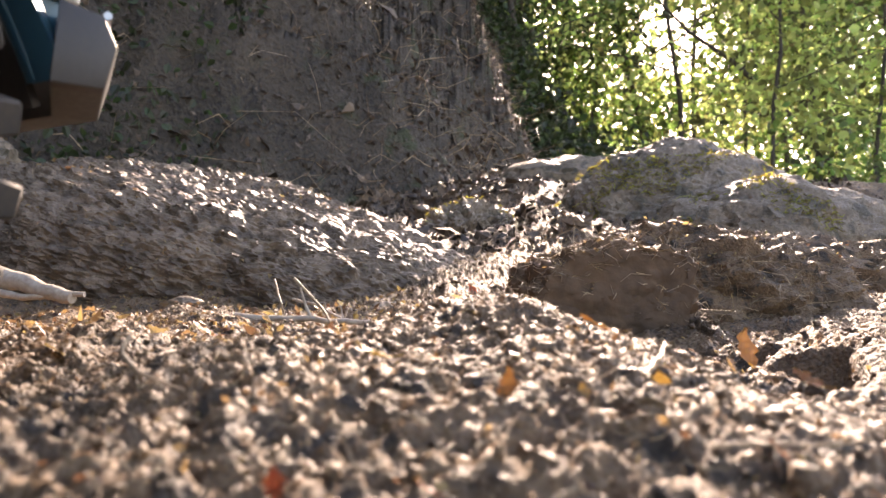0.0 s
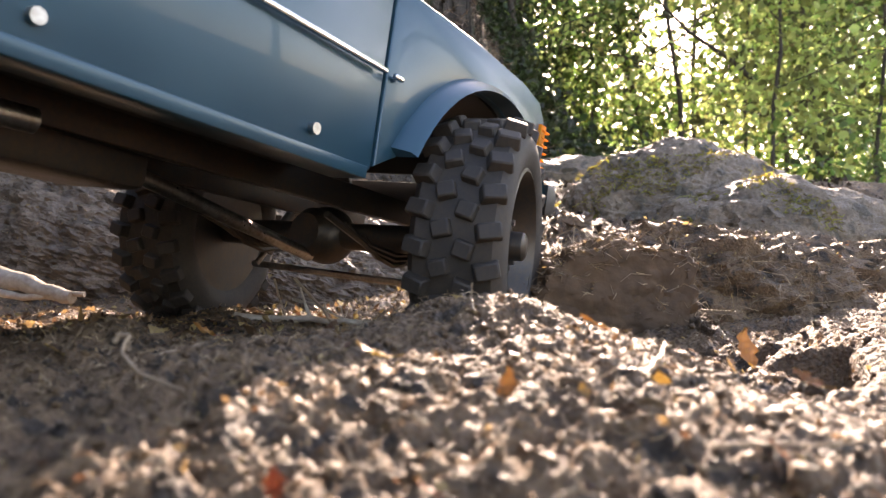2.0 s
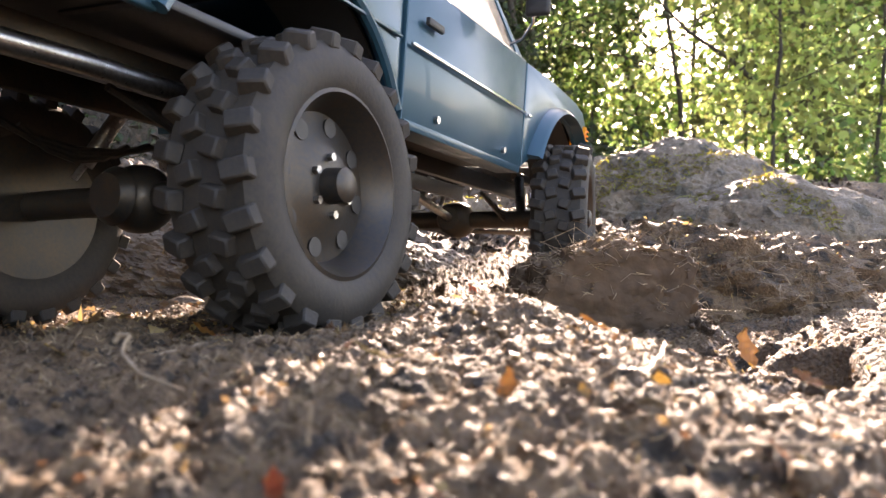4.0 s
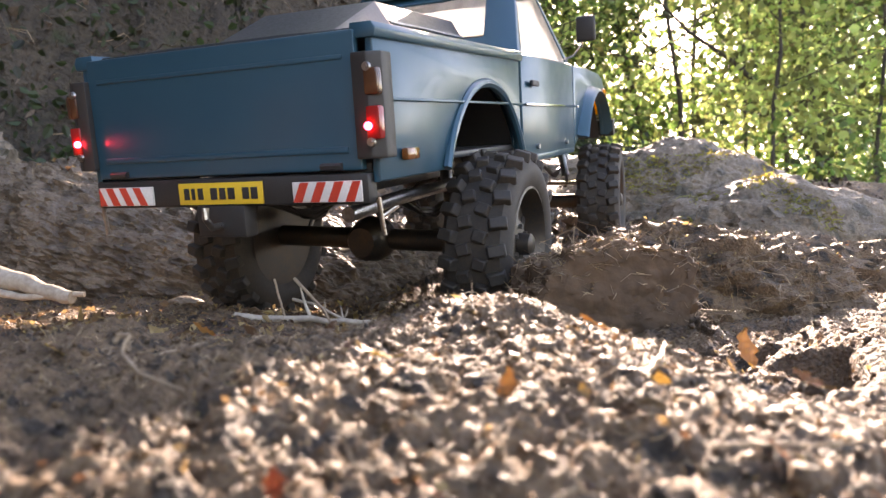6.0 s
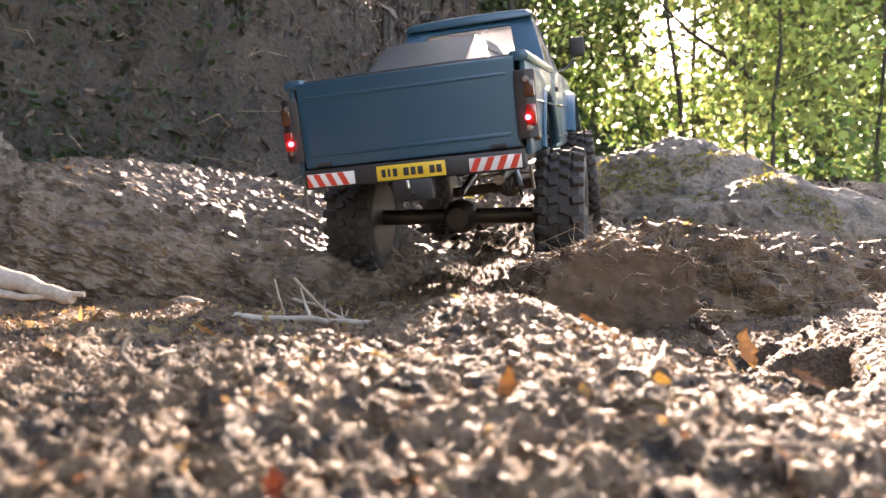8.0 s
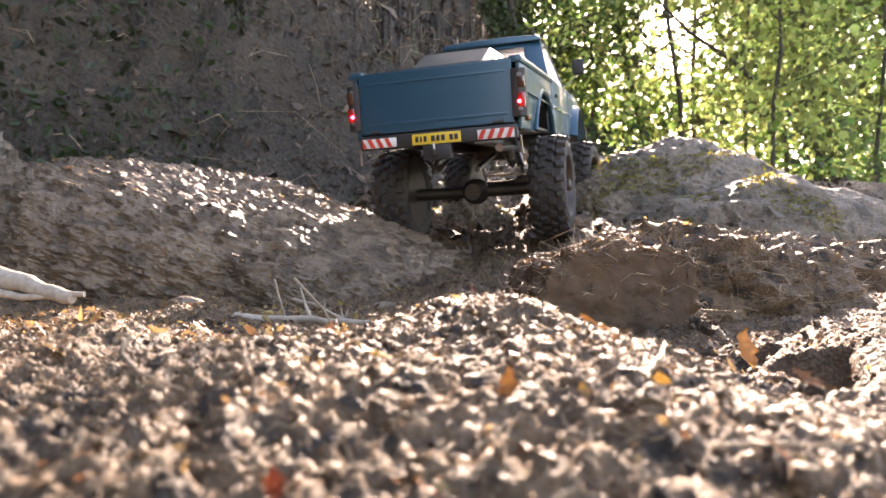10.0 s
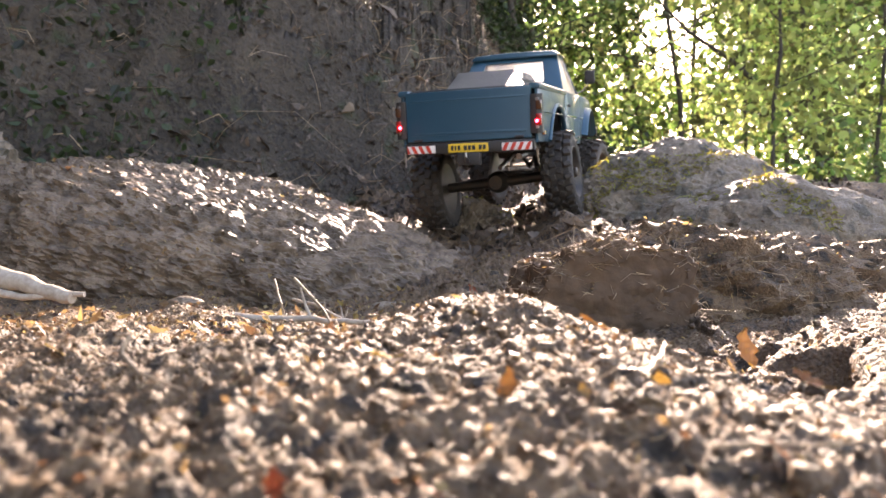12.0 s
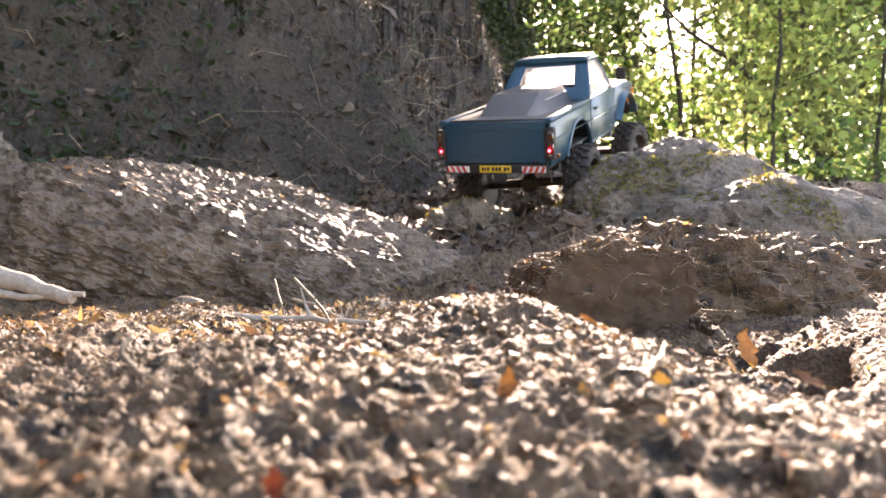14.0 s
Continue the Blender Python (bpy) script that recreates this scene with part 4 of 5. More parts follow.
c = np.concatenate([rock_points(boulder, 5500, rng, -0.1, lambda p: mossy(p) & (p[:, 0] < 0.43)), rock_points(side_boulder, 1500, rng, 0.0, lambda p: mossy(p) & (p[:, 0] < 0.50)), rock_points(boulder, 700, rng, 0.5, mossy), rock_points(step_rock, 500, rng, 0.2, mossy)])
v, f = strands(c, 0.0075, 0.0009, rng)
tagged(new("moss", arrays("moss", v.tolist(), f.tolist(), MOSS, True)), "yellow-green moss tufts on the big boulders", "moss", kind="stuff")

c = rock_points(slab, 9000, rng, 0.15, lambda p: (p[:, 0] < -0.08) & (field(p[:, 0] * 9, p[:, 1] * 9, p[:, 2] * 9, 44) > -0.25))
v, f = flakes(c[::4], 0.0042, rng, 0.6)
tagged(new("slab_litter", arrays("slab_litter", v.tolist(), f.tolist(), LITTER)), "brown leaf litter lying on the shaded end of the slab", "leaf litter", kind="stuff")

bk = rng.uniform(0.9, 3.2, 2200)
bx = foot(bk) - rng.uniform(0.0, 1.1, 2200)
v, f = strands(np.stack([bx, bk, height(bx, bk) + 0.012], 1), 0.11, 0.0011, rng)
tagged(new("bank_roots", arrays("bank_roots", v.tolist(), f.tolist(), FIBRE, True)), "thin roots and dead stems hanging over the bank", "roots", kind="stuff")


# ---- single leaves, twigs, roots and stones ----
def fallen_leaf(at, size, turn, mat, label, curl=0.5, seed=0):
    rng = random.Random(seed)
    bm = bmesh.new()
    rows, cols = 9, 5
    grid = []
    for i in range(rows):
        u = i / (rows - 1)
        w = (0.30 * math.sin(math.pi * u ** 0.8) ** 0.8 + 0.01) * (1 + 0.16 * math.sin(u * 23 + seed * 2.1))
        row = []
        for j in range(cols):
            s = j / (cols - 1) * 2 - 1
            wav = 0.06 * math.sin(u * 13 + seed) * abs(s)
            row.append(bm.verts.new((s * w + wav, u - 0.5, curl * (0.55 * (u - 0.4) ** 2 + 0.5 * (s * w) ** 2) + 0.05 * rng.uniform(-1, 1))))
        grid.append(row)
    for i in range(rows - 1):
        for j in range(cols - 1):
            bm.faces.new((grid[i][j], grid[i][j + 1], grid[i + 1][j + 1], grid[i + 1][j]))
    bmesh.ops.solidify(bm, geom=bm.faces[:], thickness=0.012)
    tube([(0, -0.5, 0.10 * curl + 0.01), (0.02, -0.62, 0.12), (0.05, -0.75, 0.2)], 0.014, 5, bm)
    bmesh.ops.transform(bm, matrix=Matrix.Scale(size, 4), verts=bm.verts)
    ob = new("leaf", mesh_of("leaf", bm, mat))
    ob.matrix_world = pose(*at, *turn)
    return tagged(ob, label, "fallen leaf", "fallen leaves")


def twig(points, thick, mat, label, name="twig", category="twig", shoots=0, seed=0, flat=1.0):
    rng = random.Random(seed)
    pts = [Vector(p) for p in points]
    path = []
    for a, b in zip(pts, pts[1:]):
        for k in range(4):
            path.append(a.lerp(b, k / 4) + Vector((rng.uniform(-1, 1), rng.uniform(-1, 1), rng.uniform(-1, 1))) * min(thick * 0.4, 0.0009))
    path.append(pts[-1])
    n = len(path)
    bm = tube(path, 0, 10, radii=[thick * (1 - 0.55 * i / n) * rng.uniform(0.93, 1.07) for i in range(n)])
    for k in range(shoots):
        i = rng.randrange(2, n - 1)
        d = Vector((rng.uniform(-1, 1), rng.uniform(-0.4, 0.4), rng.uniform(0.2, 1))) * thick * 7
        tube([path[i], path[i] + d * 0.5, path[i] + d + Vector((0, 0, thick * 1.5))], 0, 6, bm, radii=[thick * 0.5, thick * 0.4, thick * 0.2])
    ob = new(name, mesh_of(name, bm, mat))
    return tagged(ob, label, category)


def stone(at, size, seed, label):
    bm = bmesh.new()
    bmesh.ops.create_icosphere(bm, subdivisions=4, radius=1.0)
    for v in bm.verts:
        c = v.co.copy()
        v.co = Vector((c.x * size[0], c.y * size[1], c.z * size[2])) * (1 + 0.22 * noise.noise(c * 1.4 + Vector((seed, 0, 0))) + 0.07 * noise.noise(c * 5))
    ob = new("stone", mesh_of("stone", bm, GRANITE))
    ob.matrix_world = pose(*at, 0, 0, seed * 40)
    return tagged(ob, label, "stone", "loose stones")


fallen_leaf((0.0995, 0.2372, 0.0424), 0.0139, (62, 10, 25), LEAF_OCHRE, "spotted ochre leaf standing on its edge in the soil", 0.5, 1)
fallen_leaf((0.0106, 0.1173, 0.053), 0.0057, (50, -14, -30), LEAF_OCHRE, "curled tan leaf propped against a clod", 0.9, 2)
fallen_leaf((0.0426, 0.0919, 0.0494), 0.0033, (40, 20, 70), LEAF_RUST, "small rust-red leaf under a pale stem", 0.6, 3)
fallen_leaf((-0.0841, 0.2553, 0.0462), 0.0096, (28, -10, 100), LEAF_RUST, "bright orange leaf on the brown soil", 0.7, 4)
fallen_leaf((0.0261, 0.62, 0.0383), 0.0164, (40, 0, 40), LEAF_RUST, "rusty leaf in the hollow below the slab", 0.6, 5)
fallen_leaf((-0.1784, 0.566, 0.0149), 0.0159, (25, 10, 60), LEAF_RUST, "rust-brown leaf beside a stick", 0.8, 6)
fallen_leaf((-0.0045, 0.0913, 0.0497), 0.0024, (30, 0, 120), LEAF_RUST, "small orange leaf scrap in loose soil", 0.5, 7)
fallen_leaf((-0.0191, 0.0821, 0.0484), 0.0042, (35, -20, 10), LEAF_RUST, "orange leaf close to the lens", 0.5, 8)
fallen_leaf((-0.002, 0.0812, 0.0483), 0.0033, (30, 15, 80), LEAF_RUST, "orange-brown leaf close to the lens", 0.6, 9)
fallen_leaf((0.0222, 0.1146, 0.0527), 0.0031, (40, 0, 20), LEAF_OCHRE, "small yellow leaf scrap among clods", 0.6, 10)
fallen_leaf((-0.0792, 0.59, 0.0263), 0.0203, (25, 0, 70), LEAF_OCHRE, "curled brown leaf by the pale stick", 0.9, 11)
fallen_leaf((-0.3459, 0.722, 0.0467), 0.0259, (35, 0, 30), LEAF_OCHRE, "brown leaf at the foot of the slab", 0.8, 12)
fallen_leaf((0.036, 0.1197, 0.0532), 0.0047, (30, 0, 150), LEAF_OCHRE, "dry pale leaf curled between clods", 1.1, 13)
fallen_leaf((0.0124, 0.0905, 0.0495), 0.0057, (20, 8, 95), FIBRE, "bleached bark chip shining on the soil", 0.3, 14)
fallen_leaf((0.0357, 0.1656, 0.0575), 0.0103, (22, 4, 95), LEAF_OCHRE, "flat brown leaf on the edge of the heap", 0.4, 15)
fallen_leaf((-0.2274, 0.584, 0.0207), 0.0228, (20, 4, 75), LEAF_OCHRE, "dull brown leaf beside the mossy tuft", 0.6, 16)
fallen_leaf((-0.0134, 0.1384, 0.0552), 0.0075, (18, 4, 85), LEAF_OCHRE, "crumpled pale leaf half buried in soil", 0.7, 17)
fallen_leaf((0.0744, 0.1477, 0.0484), 0.0069, (25, -8, 40), LEAF_OCHRE, "torn brown leaf on the clods", 0.6, 18)
fallen_leaf((-0.0997, 0.1881, 0.0482), 0.0082, (25, 8, 110), LEAF_OCHRE, "thin brown leaf on the flat soil", 0.6, 19)
fallen_leaf((-0.1972, 0.78, 0.0629), 0.0183, (30, 0, 30), LEAF_RUST, "dead leaf on the slab", 0.6, 20)
fallen_leaf((-0.3321, 0.82, 0.0889), 0.023, (30, 0, 60), LEAF_RUST, "dead leaf lying on the soil-covered slab", 0.6, 21)
twig([(-0.1, 0.35, 0.0422), (-0.0706, 0.343, 0.0419), (-0.037, 0.329, 0.0422), (-0.0098, 0.322, 0.0415)], 0.00182, ROOTBARK, "pale weathered stick lying across the track", shoots=1, seed=1)
twig([(-0.0721, 0.35, 0.0609), (-0.0574, 0.336, 0.0491), (-0.0447, 0.315, 0.0373)], 0.00084, TWIG, "thin dark twig leaning on the stick", seed=2)
twig([(-0.0846, 0.364, 0.0597), (-0.0781, 0.35, 0.048), (-0.0762, 0.35, 0.0425)], 0.0007, TWIG, "short twig stuck upright in the soil", seed=3)
twig([(-0.0634, 0.1403, 0.0571), (-0.0626, 0.1403, 0.0584), (-0.0599, 0.1382, 0.0585), (-0.0606, 0.1361, 0.0555), (-0.055, 0.132, 0.0524), (-0.0443, 0.1237, 0.0508)], 0.00054, TWIG, "curled brown fern stem on the soil", seed=4)
twig([(-0.0728, 0.1816, 0.0477), (-0.0702, 0.1982, 0.0479), (-0.0648, 0.2017, 0.0491)], 0.00061, TWIG, "straight brown stem by the curled one", seed=5)
twig([(-0.3823, 0.7, 0.1267), (-0.3417, 0.68, 0.103), (-0.3236, 0.67, 0.0906), (-0.2946, 0.66, 0.0744)], 0.0012, ROOTBARK, "thin pale root running down the slab", name="root", category="root", seed=6)
twig([(-0.3424, 0.52, 0.0652), (-0.2981, 0.5, 0.054), (-0.2692, 0.49, 0.0468), (-0.2457, 0.48, 0.0429)], 0.0085, ROOTBARK, "thick bleached root at the foot of the slab", name="root", category="root", seed=7)
twig([(-0.3215, 0.5, 0.0462), (-0.2845, 0.49, 0.043), (-0.2375, 0.48, 0.0448)], 0.0032, ROOTBARK, "slim bleached root beside the thick one", name="root", category="root", seed=8)
twig([(0.0346, 0.0929, 0.0499), (0.0403, 0.0929, 0.0501), (0.0457, 0.0907, 0.0505), (0.0539, 0.0907, 0.051)], 0.00031, FIBRE, "long pale grass stem over the clods", seed=9)
twig([(0.1719, 0.4962, 0.0387), (0.192, 0.4863, 0.0375), (0.2042, 0.4665, 0.0329)], 0.00099, TWIG, "thin brown stem beside the low boulder", seed=10)
twig([(0.0325, 0.1172, 0.0544), (0.038, 0.1303, 0.0543), (0.0414, 0.1368, 0.0551), (0.0486, 0.1589, 0.0546)], 0.00054, FIBRE, "pale curled root hair standing in the soil", seed=11)
twig([(-0.0173, 0.093, 0.0499), (-0.0171, 0.093, 0.0528), (-0.0168, 0.093, 0.0553)], 0.00028, TWIG, "dark grass stalk close to the lens", seed=12)
twig([(-0.0105, 0.1044, 0.0537), (-0.0067, 0.1023, 0.0524), (-0.0019, 0.1002, 0.0509)], 0.00021, FIBRE, "fine pale stem on the heap", seed=13)
twig([(-0.075, 0.364, 0.0497), (-0.0624, 0.357, 0.0474), (-0.0417, 0.336, 0.0399)], 0.00091, ROOTBARK, "forked pale twig over the stick", shoots=3, seed=14)
twig([(0.0076, 0.1912, 0.0662), (0.0075, 0.1912, 0.0625), (0.008, 0.1836, 0.0594)], 0.00019, TWIG, "tiny upright root at the edge of the heap", seed=15)
twig([(0.0267, 0.95, 0.0555), (0.0348, 0.97, 0.0778), (0.0593, 1.0, 0.0871), (0.0944, 1.0, 0.0895)], 0.0035, BARK, "dark crooked root below the small rock", name="root", category="root", seed=16)
stone((-0.3843, 0.72, 0.0756), (0.0185, 0.0148, 0.0111), 1, "rounded grey stone bedded in the slab soil")
stone((-0.039, 1.35, 0.1487), (0.0179, 0.0143, 0.009), 2, "pale stone at the foot of the bank")
stone((-0.4613, 0.8, 0.1306), (0.0156, 0.0125, 0.0094), 3, "pale stone below the bank")
stone((-0.1984, 0.56, 0.0339), (0.0131, 0.0105, 0.0046), 4, "flat pale stone before the slab")
stone((-0.044, 0.6, 0.0249), (0.0187, 0.015, 0.0066), 5, "flat sunlit stone at the toe of the slab")
rng = np.random.RandomState(91)
tuft = np.array((-0.2643, 0.585, 0.0152)) + rng.normal(0, 1, (260, 3)) * np.array((0.009, 0.006, 0.004))
v, f = strands(tuft, 0.012, 0.0006, rng)
tagged(new("moss_tuft", arrays("moss_tuft", v.tolist(), f.tolist(), MOSS, True)), "loose yellow-green moss tuft on the soil", "moss")


# ---- woods: trunks, limbs and crowns of many leaves ----
def in_gap(p):
    """The gap cut between the crowns so that the sun reaches the track."""
    rel = p - np.array((0.05, 0.5, 0.05))
    s = np.array(SUN)
    along = rel @ s
    away = np.linalg.norm(rel - along[:, None] * s, axis=1)
    sun_gap = (away < 0.62) & (along > 0)
    # second gap: a cone from the lens, placed to fit the sky in view
    open_sky = np.array((0.32, 1.0, 0.30)) / np.linalg.norm((0.32, 1.0, 0.30))
    along2 = p @ open_sky
    away2 = np.linalg.norm(p - along2[:, None] * open_sky, axis=1)
    return sun_gap | ((away2 < 0.055 * along2 * (1 + 0.55 * np.sin(p[:, 0] * 9.1 + p[:, 1] * 7.3) * np.cos(p[:, 2] * 8.3))) & (p[:, 2] > 0.5) & (np.sin(p[:, 0] * 37) > -0.8))


def leaf_cloud(centres, size, count, spread, rng):
    """Diamond leaves with a fold along the rib, tufted round the given places."""
    n = len(centres) * count
    c = np.repeat(centres, count, 0) + rng.normal(0, 1, (n, 3)) * spread
    c = c[~in_gap(c)]
    n = len(c)
    d = rng.normal(0, 1, (n, 3))
    d[:, 2] -= 0.5
    d /= np.linalg.norm(d, axis=1)[:, None]
    e = np.cross(d, rng.normal(0, 1, (n, 3)))
    e /= np.linalg.norm(e, axis=1)[:, None]
    f = np.cross(d, e)
    L = size * rng.uniform(0.5, 1.15, (n, 1))
    w = L * 0.33
    v = np.stack([c, c + d * L * 0.35 + e * w + f * w * 0.3, c + d * L * 0.72 + e * w * 0.7 + f * w * 0.25, c + d * L, c + d * L * 0.72 - e * w * 0.7 + f * w * 0.25, c + d * L * 0.35 - e * w + f * w * 0.3], 1)
    base = np.arange(n)[:, None] * 6
    faces = np.concatenate([base + np.array([0, 1, 2, 3]), base + np.array([0, 3, 4, 5])], 0)
    return v.reshape(-1, 3), faces


def tree(x, y, tall, lean, spread, leaves, seed, mat, label, low=0.35, leaf=0.055, thick=0.05):
    rng = np.random.RandomState(seed)
    z = float(height(np.array([x]), np.array([y]))[0])
    root = new("tree")
    tagged(root, label, "tree", "woodland trees")
    root.matrix_world = pose(x, y, z - 0.03)
    k = 9
    spine = [Vector((lean[0] * (i / k) ** 1.3 + 0.03 * math.sin(i * 1.7 + seed), lean[1] * (i / k) ** 1.3 + 0.03 * math.cos(i * 1.3 + seed), tall * i / k)) for i in range(k + 1)]
    part("trunk", tube(spine, 0, 9, radii=[thick * (1 - 0.8 * i / k) * (1.35 if i == 0 else 1) for i in range(k + 1)]), BARK, root)
    tips = []
    for b in range(13):
        u = low + (1 - low) * (b + rng.rand()) / 13
        i = min(int(u * k), k - 1)
        s = spine[i].lerp(spine[i + 1], u * k - i)
        a = b * 2.4 + rng.rand()
        ln = spread * (1.15 - 0.55 * u) * rng.uniform(0.7, 1.2)
        pts = [s + Vector((math.cos(a) * ln * q, math.sin(a) * ln * q, ln * 0.35 * q + 0.05 * math.sin(3 * q + b))) for q in (0, 0.33, 0.66, 1)]
        part("limb", tube(pts, 0, 6, radii=[thick * 0.32, thick * 0.22, thick * 0.13, thick * 0.05]), BARK, root)
        for q in np.linspace(0.25, 1.05, 9):
            j = min(int(q * 3), 2)
            m = pts[j].lerp(pts[j + 1], min(q * 3 - j, 1.2))
            tips.append(np.array(m) + rng.normal(0, 0.16 * spread, 3))
    tips = np.array(tips) + np.array((x, y, z))
    v, f = leaf_cloud(tips, leaf, max(4, leaves // len(tips)), 0.09 * spread + 0.03, rng)
    crown = new("crown", arrays("crown", (v - np.array((x, y, z - 0.03))).tolist(), f.tolist(), mat))
    crown.parent = root
    tagged(crown, "loose crown of small leaves")
    return root


tree(1.75, 5.2, 4.2, (-0.5, 0.0), 1.2, 7800, 11, LEAF, "slender young tree with sunlit yellow-green leaves", 0.15, 0.056, 0.022)
tree(2.9, 5.6, 4.6, (-0.3, 0.2), 1.4, 7800, 12, LEAF, "slender tree with bright backlit leaves", 0.12, 0.056, 0.022)
tree(2.2, 7.4, 5.5, (-1.4, 0.0), 1.7, 7000, 13, LEAF, "leaning tree with dark limbs before the bright sky", 0.12, 0.066, 0.045)
tree(4.3, 7.0, 5.0, (0.3, 0.0), 1.6, 5200, 14, LEAF, "leafy tree in open sun", 0.10, 0.066, 0.035)
tree(1.65, 3.6, 2.6, (0.2, 0.3), 0.75, 3600, 15, LEAF, "thin sapling with pale green leaves", 0.08, 0.058, 0.012)
tree(2.35, 3.9, 3.0, (0.15, 0.1), 0.8, 3600, 16, LEAF, "thin sapling beside the boulders", 0.06, 0.060, 0.013)
tree(1.0, 8.0, 5.5, (-0.4, 0.0), 1.6, 5200, 17, LEAF_SHADE, "shaded tree at the head of the bank", 0.10, 0.075, 0.035)
tree(0.55, 5.4, 3.6, (-0.3, 0.0), 1.1, 5600, 18, LEAF_SHADE, "dark bush-like tree on the bank", 0.05, 0.06, 0.024)
# these two carry the shade of the dim foliage in their leaf colour
tree(0.42, 4.4, 2.9, (-0.1, 0.0), 0.75, 6500, 51, LEAF_DEEP_SHADE, "dark dense bush at the end of the bank", 0.02, 0.055, 0.02)
tree(0.72, 6.4, 3.6, (-0.1, 0.0), 0.85, 6500, 52, LEAF_DEEP_SHADE, "dark dense tree beyond the bank", 0.02, 0.065, 0.03)
tree(3.4, 9.8, 6.5, (0.0, 0.0), 2.1, 5200, 19, LEAF, "tall tree far back in the wood", 0.08, 0.105, 0.045)
tree(5.6, 10.5, 6.5, (0.0, 0.0), 2.2, 5200, 20, LEAF, "tall spreading tree far back in the wood", 0.08, 0.105, 0.045)
tree(1.9, 11.5, 7.0, (0.0, 0.0), 2.2, 5200, 21, LEAF_SHADE, "tall dark tree far back in the wood", 0.08, 0.105, 0.045)
# understory whose shade lies in the darker leaf colour
tree(2.6, 6.3, 3.4, (0.1, 0.0), 1.1, 5200, 61, LEAF_SHADE, "shaded bushy tree under the taller crowns", 0.04, 0.070, 0.02)
tree(3.9, 8.2, 4.2, (-0.2, 0.0), 1.4, 5200, 62, LEAF_SHADE, "shaded tree behind the sunlit ones", 0.05, 0.085, 0.03)
tree(1.35, 6.6, 3.0, (0.1, 0.0), 1.0, 5200, 63, LEAF_SHADE, "shaded bush at the edge of the bright gap", 0.04, 0.070, 0.02)
tree(3.1, 4.9, 3.6, (0.1, 0.2), 0.9, 2600, 64, LEAF_SHADE, "thin dark-trunked tree beside the boulders", 0.25, 0.065, 0.028)
# three unseen trees added around the lens for light and reflections
tree(-2.6, -3.0, 5.0, (0.2, 0.0), 2.0, 3600, 22, LEAF_SHADE, "unseen tree added behind the lens for reflections", 0.15, 0.08, 0.08)
tree(2.6, -3.2, 5.0, (0.0, 0.0), 2.0, 3600, 23, LEAF_SHADE, "unseen tree added behind the lens, opposite the bank", 0.15, 0.08, 0.08)
tree(3.6, 1.5, 4.0, (0.0, 0.0), 1.4, 3600, 24, LEAF_SHADE, "unseen young tree added beside the track for reflections", 0.15, 0.07, 0.06)

# unseen trees added above the bank to keep sky light off it
for i, (tx, ty) in enumerate(((-1.4, 3.4), (-2.6, 2.2), (-0.8, 5.2), (-3.2, 4.2))):
    tree(tx, ty, 4.0, (0.5, -0.3), 1.7, 3400, 40 + i, LEAF_SHADE, "unseen tree added on top of the bank to shade it", 0.25, 0.08, 0.08)

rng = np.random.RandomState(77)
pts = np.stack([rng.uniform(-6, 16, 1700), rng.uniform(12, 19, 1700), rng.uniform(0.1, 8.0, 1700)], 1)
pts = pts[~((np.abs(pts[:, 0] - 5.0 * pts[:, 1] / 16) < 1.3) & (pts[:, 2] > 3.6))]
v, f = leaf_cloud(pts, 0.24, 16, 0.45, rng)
tagged(new("far_woodland", arrays("far_woodland", v.tolist(), f.tolist(), LEAF_SHADE)), "dense leafy woodland in the distance", "woodland", kind="stuff")

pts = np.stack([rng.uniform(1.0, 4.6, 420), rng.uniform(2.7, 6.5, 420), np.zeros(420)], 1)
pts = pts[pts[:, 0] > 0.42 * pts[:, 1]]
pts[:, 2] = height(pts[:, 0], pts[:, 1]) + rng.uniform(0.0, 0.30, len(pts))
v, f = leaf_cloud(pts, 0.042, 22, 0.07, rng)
tagged(new("undergrowth", arrays("undergrowth", v.tolist(), f.tolist(), LEAF_SHADE)), "low green undergrowth behind the boulders", "undergrowth", kind="stuff")

# ivy, seedlings and grass on the bank
by = rng.uniform(1.0, 4.5, 6000)
bx = foot(by) - rng.uniform(0.03, 1.2, 6000)
pts = np.stack([bx, by, height(bx, by) + 0.01], 1)
pts = pts[field(bx * 2.3, by * 2.3, bx * 0, 31) > 0.05]
v, f = leaf_cloud(pts, 0.022, 9, 0.035, rng)
tagged(new("bank_plants", arrays("bank_plants", v.tolist(), f.tolist(), LEAF_DEEP_SHADE)), "small dark ivy and seedlings scattered on the bank", "bank plants", kind="stuff")

by = rng.uniform(1.9, 5.5, 900)
bx = foot(by) - rng.uniform(-0.16, 1.3, 900)
pts = np.stack([bx, by, height(bx, by) + rng.uniform(0.0, 0.22, 900)], 1)
v, f = leaf_cloud(pts, 0.034, 24, 0.08, rng)
tagged(new("bank_scrub", arrays("bank_scrub", v.tolist(), f.tolist(), LEAF_DEEP_SHADE)), "dark leafy scrub at the end of the bank", "scrub", kind="stuff")

by = rng.uniform(2.5, 5.6, 800)
bx = foot(by) - rng.uniform(-0.12, 0.55, 800) * (0.5 + by / 6)
pts = np.stack([bx, by, height(bx, by) + rng.uniform(0.0, 0.16, 800)], 1)
v, f = leaf_cloud(pts, 0.045, 26, 0.09, rng)
tagged(new("bank_bushes", arrays("bank_bushes", v.tolist(), f.tolist(), LEAF_DEEP_SHADE)), "dense dark bushes along the crest of the bank", "bushes", kind="stuff")

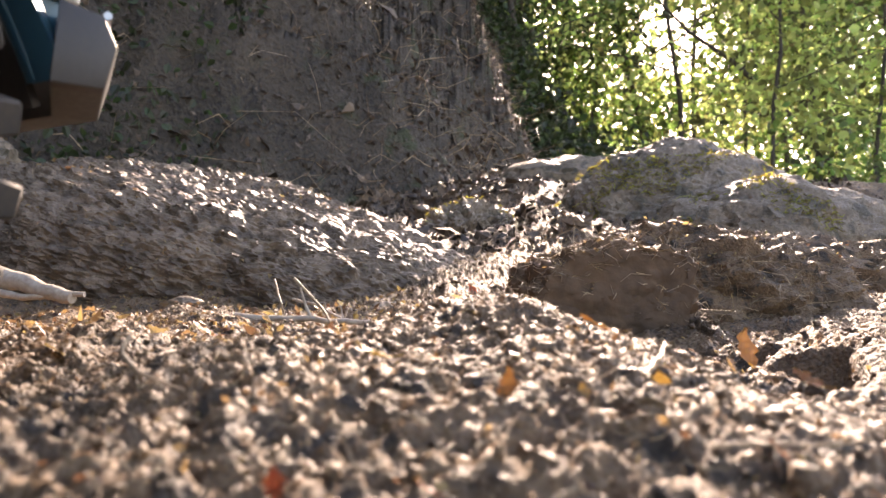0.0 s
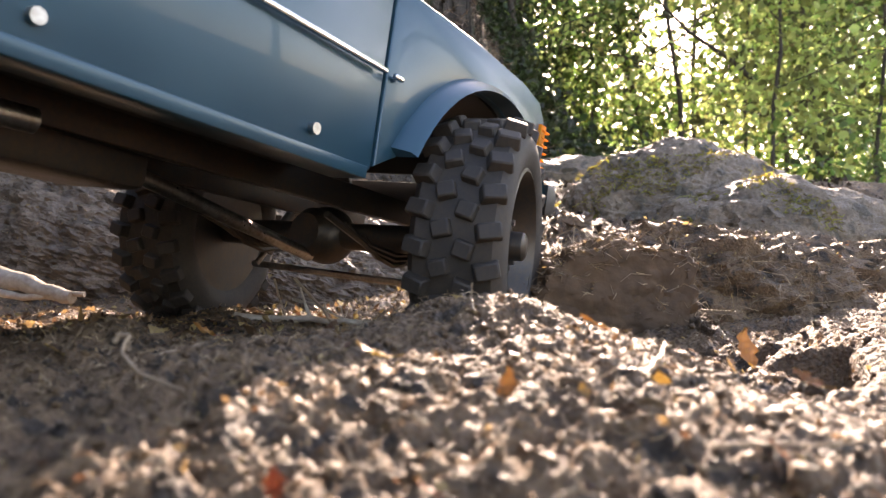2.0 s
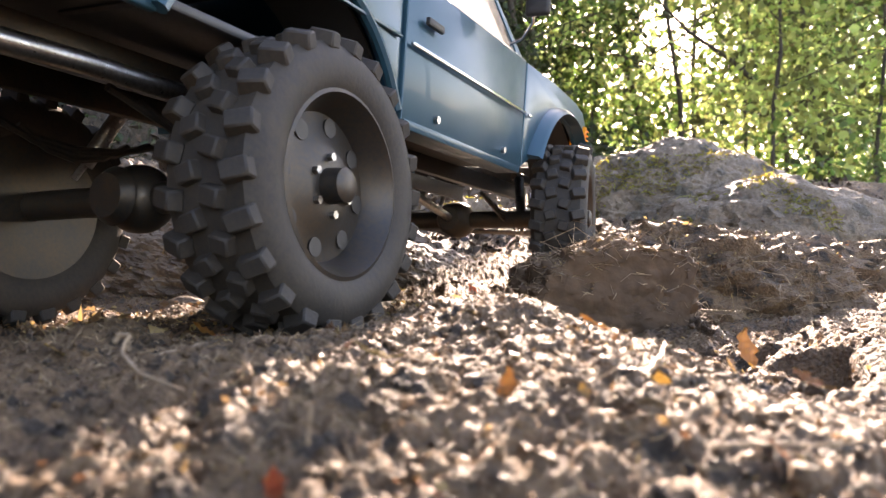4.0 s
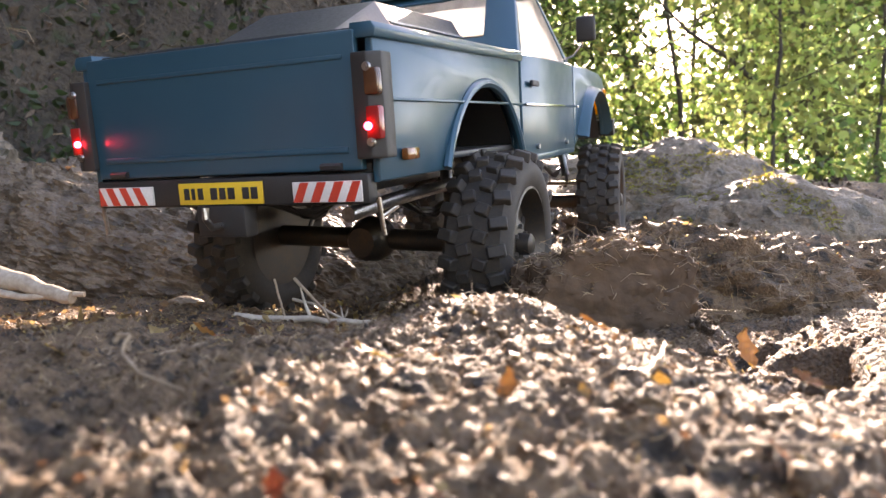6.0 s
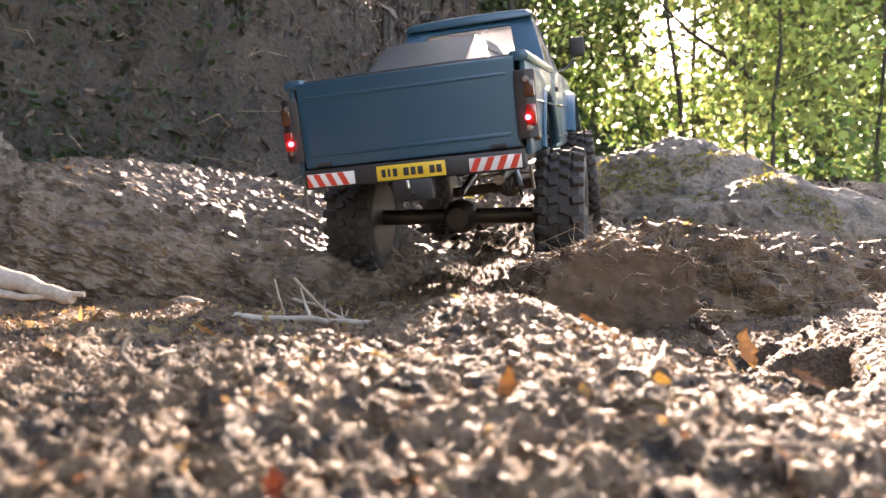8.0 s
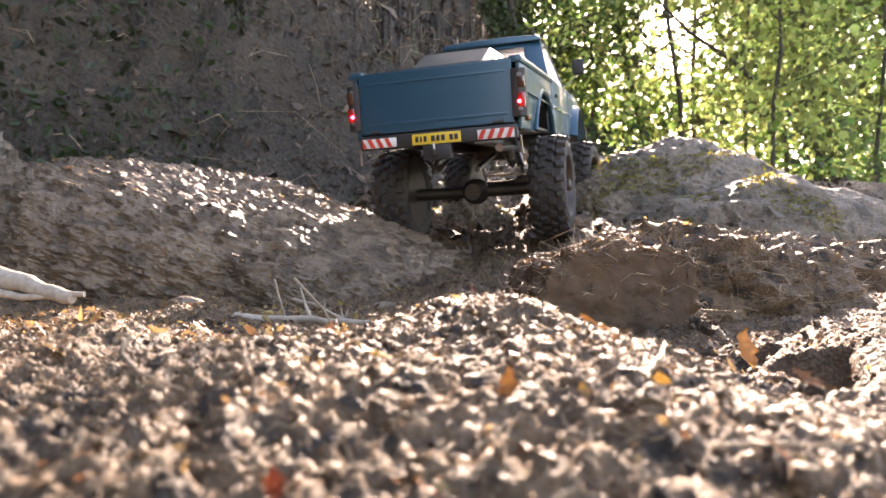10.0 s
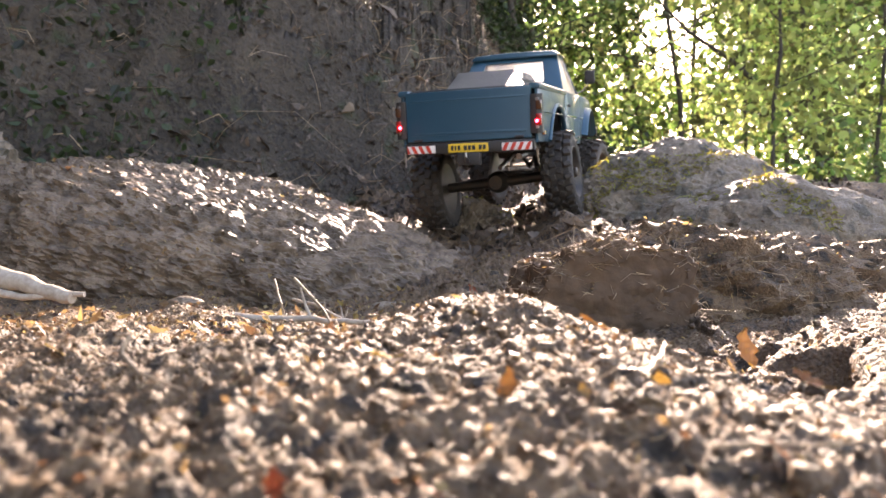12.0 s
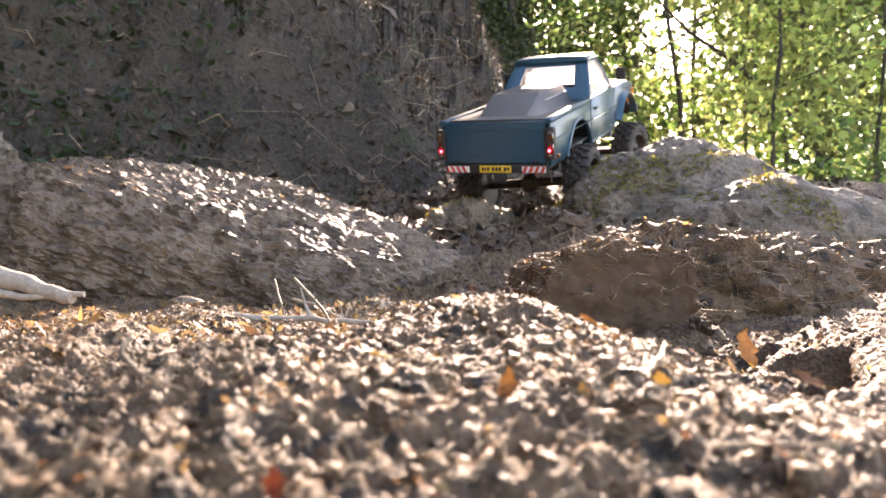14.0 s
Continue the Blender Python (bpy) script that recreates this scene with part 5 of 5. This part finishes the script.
# a bare limb leaning across the bright gap, with its shoots
limb = [Vector((1.30, 4.5, 1.66)), Vector((1.52, 4.5, 1.43)), Vector((1.80, 4.5, 1.24)), Vector((2.10, 4.52, 0.98)), Vector((2.42, 4.55, 0.62)), Vector((2.60, 4.6, 0.24))]
branch = new("leaning_branch")
tagged(branch, "bare dark limb leaning across the bright gap in the leaves", "branch")
part("stem", tube(limb, 0, 8, radii=[0.006, 0.010, 0.014, 0.017, 0.020, 0.023]), BARK, branch)
for i, (k, dx, dz) in enumerate(((1, -0.10, -0.22), (1, 0.22, 0.20), (2, 0.25, 0.32), (3, 0.30, 0.40), (2, -0.16, -0.25), (4, 0.28, 0.30))):
    o = limb[k]
    part("shoot", tube([o, o + Vector((dx * 0.5, 0.03, dz * 0.55)), o + Vector((dx, 0.05 * (-1) ** i, dz))], 0, 6, radii=[0.007, 0.005, 0.002]), BARK, branch)


# ---- what moves ----
TRUCK_ROWS = [  # seconds; place of the tailgate's foot; nose to the right, nose up, leaning to the right (degrees)
    (0.0, -0.472, -0.262, 0.170, 33.5, -6.9, 0.6), (0.2, -0.458, -0.243, 0.177, 33.8, -7.3, 1.9),
    (0.5, -0.438, -0.214, 0.186, 33.9, -7.8, 3.9), (0.7, -0.421, -0.191, 0.190, 33.4, -8.0, 4.9),
    (1.0, -0.392, -0.151, 0.190, 32.3, -8.0, 5.6), (1.5, -0.342, -0.076, 0.173, 30.8, -7.2, 5.3),
    (2.0, -0.311, -0.020, 0.163, 31.0, -7.0, 5.0), (2.5, -0.279, 0.042, 0.169, 31.0, -8.4, 4.2),
    (3.0, -0.264, 0.088, 0.184, 32.0, -10.6, 3.8), (3.7, -0.226, 0.165, 0.170, 28.5, -6.0, 3.2),
    (4.6, -0.170, 0.252, 0.124, 24.2, 3.5, 2.6),
    (5.3, -0.141, 0.301, 0.104, 23.6, 6.7, 2.6), (5.5, -0.133, 0.318, 0.103, 23.4, 7.5, 2.3),
    (6.0, -0.111, 0.364, 0.103, 22.8, 9.8, 0.5), (6.5, -0.096, 0.409, 0.112, 20.5, 10.9, -3.6),
    (7.0, -0.074, 0.445, 0.121, 18.0, 10.6, -6.4), (7.5, -0.049, 0.485, 0.128, 15.0, 10.3, -7.6),
    (8.0, -0.023, 0.527, 0.132, 13.8, 10.1, -4.1), (8.7, -0.012, 0.600, 0.155, 14.5, 8.6, -3.0),
    (9.6, -0.007, 0.698, 0.183, 16.0, 6.9, -2.4),
    (10.5, -0.005, 0.789, 0.191, 17.3, 6.0, -2.1), (11.0, 0.002, 0.826, 0.192, 17.6, 6.9, -1.3), (11.5, 0.014, 0.862, 0.194, 17.8, 7.9, -0.2),
    (12.5, 0.045, 0.958, 0.208, 18.4, 8.8, 0.1), (13.0, 0.047, 1.000, 0.203, 20.0, 9.8, 0.3), (13.3, 0.052, 1.032, 0.201, 21.6, 11.6, 0.4),
    (14.0, 0.081, 1.113, 0.198, 26.0, 17.2, 3.0)]


def sprung(t, x, y, z, nose, up, lean, ya):
    """How far the springs let each wheel of an axle follow the ground, left and right."""
    m = pose(x, y, z, up, lean, -nose)
    out = []
    for s in (-1, 1):
        p = m @ Vector((s * 0.0945, ya, AXLE_Z - TYRE_R))
        gap = p.z - float(base_height(np.array([p.x]), np.array([p.y]))[0])
        out.append(max(-0.026, min(0.020, -gap)))
    return out


def motions():
    walk(truck, [(t, pose(x, y, z, up, lean, -nose)) for t, x, y, z, nose, up, lean in TRUCK_ROWS])
    # the wheels roll by the way that the truck has gone, and the axles swing on their springs
    times = [r[0] for r in TRUCK_ROWS]
    gone = [0.0]
    for a, b in zip(TRUCK_ROWS, TRUCK_ROWS[1:]):
        gone.append(gone[-1] + math.hypot(b[1] - a[1], b[2] - a[2]))
    for ya, axle in axles:
        swing = [sprung(*r, ya) for r in TRUCK_ROWS]
        left, right = [w[0] for w in swing], [w[1] for w in swing]
        rows = []
        for k in range(57):
            t = k * 0.25
            l, r = float(np.interp(t, times, left)), float(np.interp(t, times, right))
            rows.append((t, pose(0, ya, AXLE_Z + (l + r) / 2, 0, -math.degrees(math.atan2(r - l, 0.189)))))
        walk(axle, rows)
        for wheel, x, y in wheels:
            if y != ya:
                continue
            turns = []
            for t, m in rows:
                d = float(np.interp(t, times, gone))
                steer = float(np.interp(t, [0, 3, 5.5, 8, 10, 14], [16, 14, 6, 2, -6, -10])) if y > 0.3 else 0.0
                turns.append((t, m @ pose(x, 0, 0, 0, 0, steer) @ pose(0, 0, 0, -math.degrees(d / TYRE_R))))
            walk(wheel, turns)


motions()
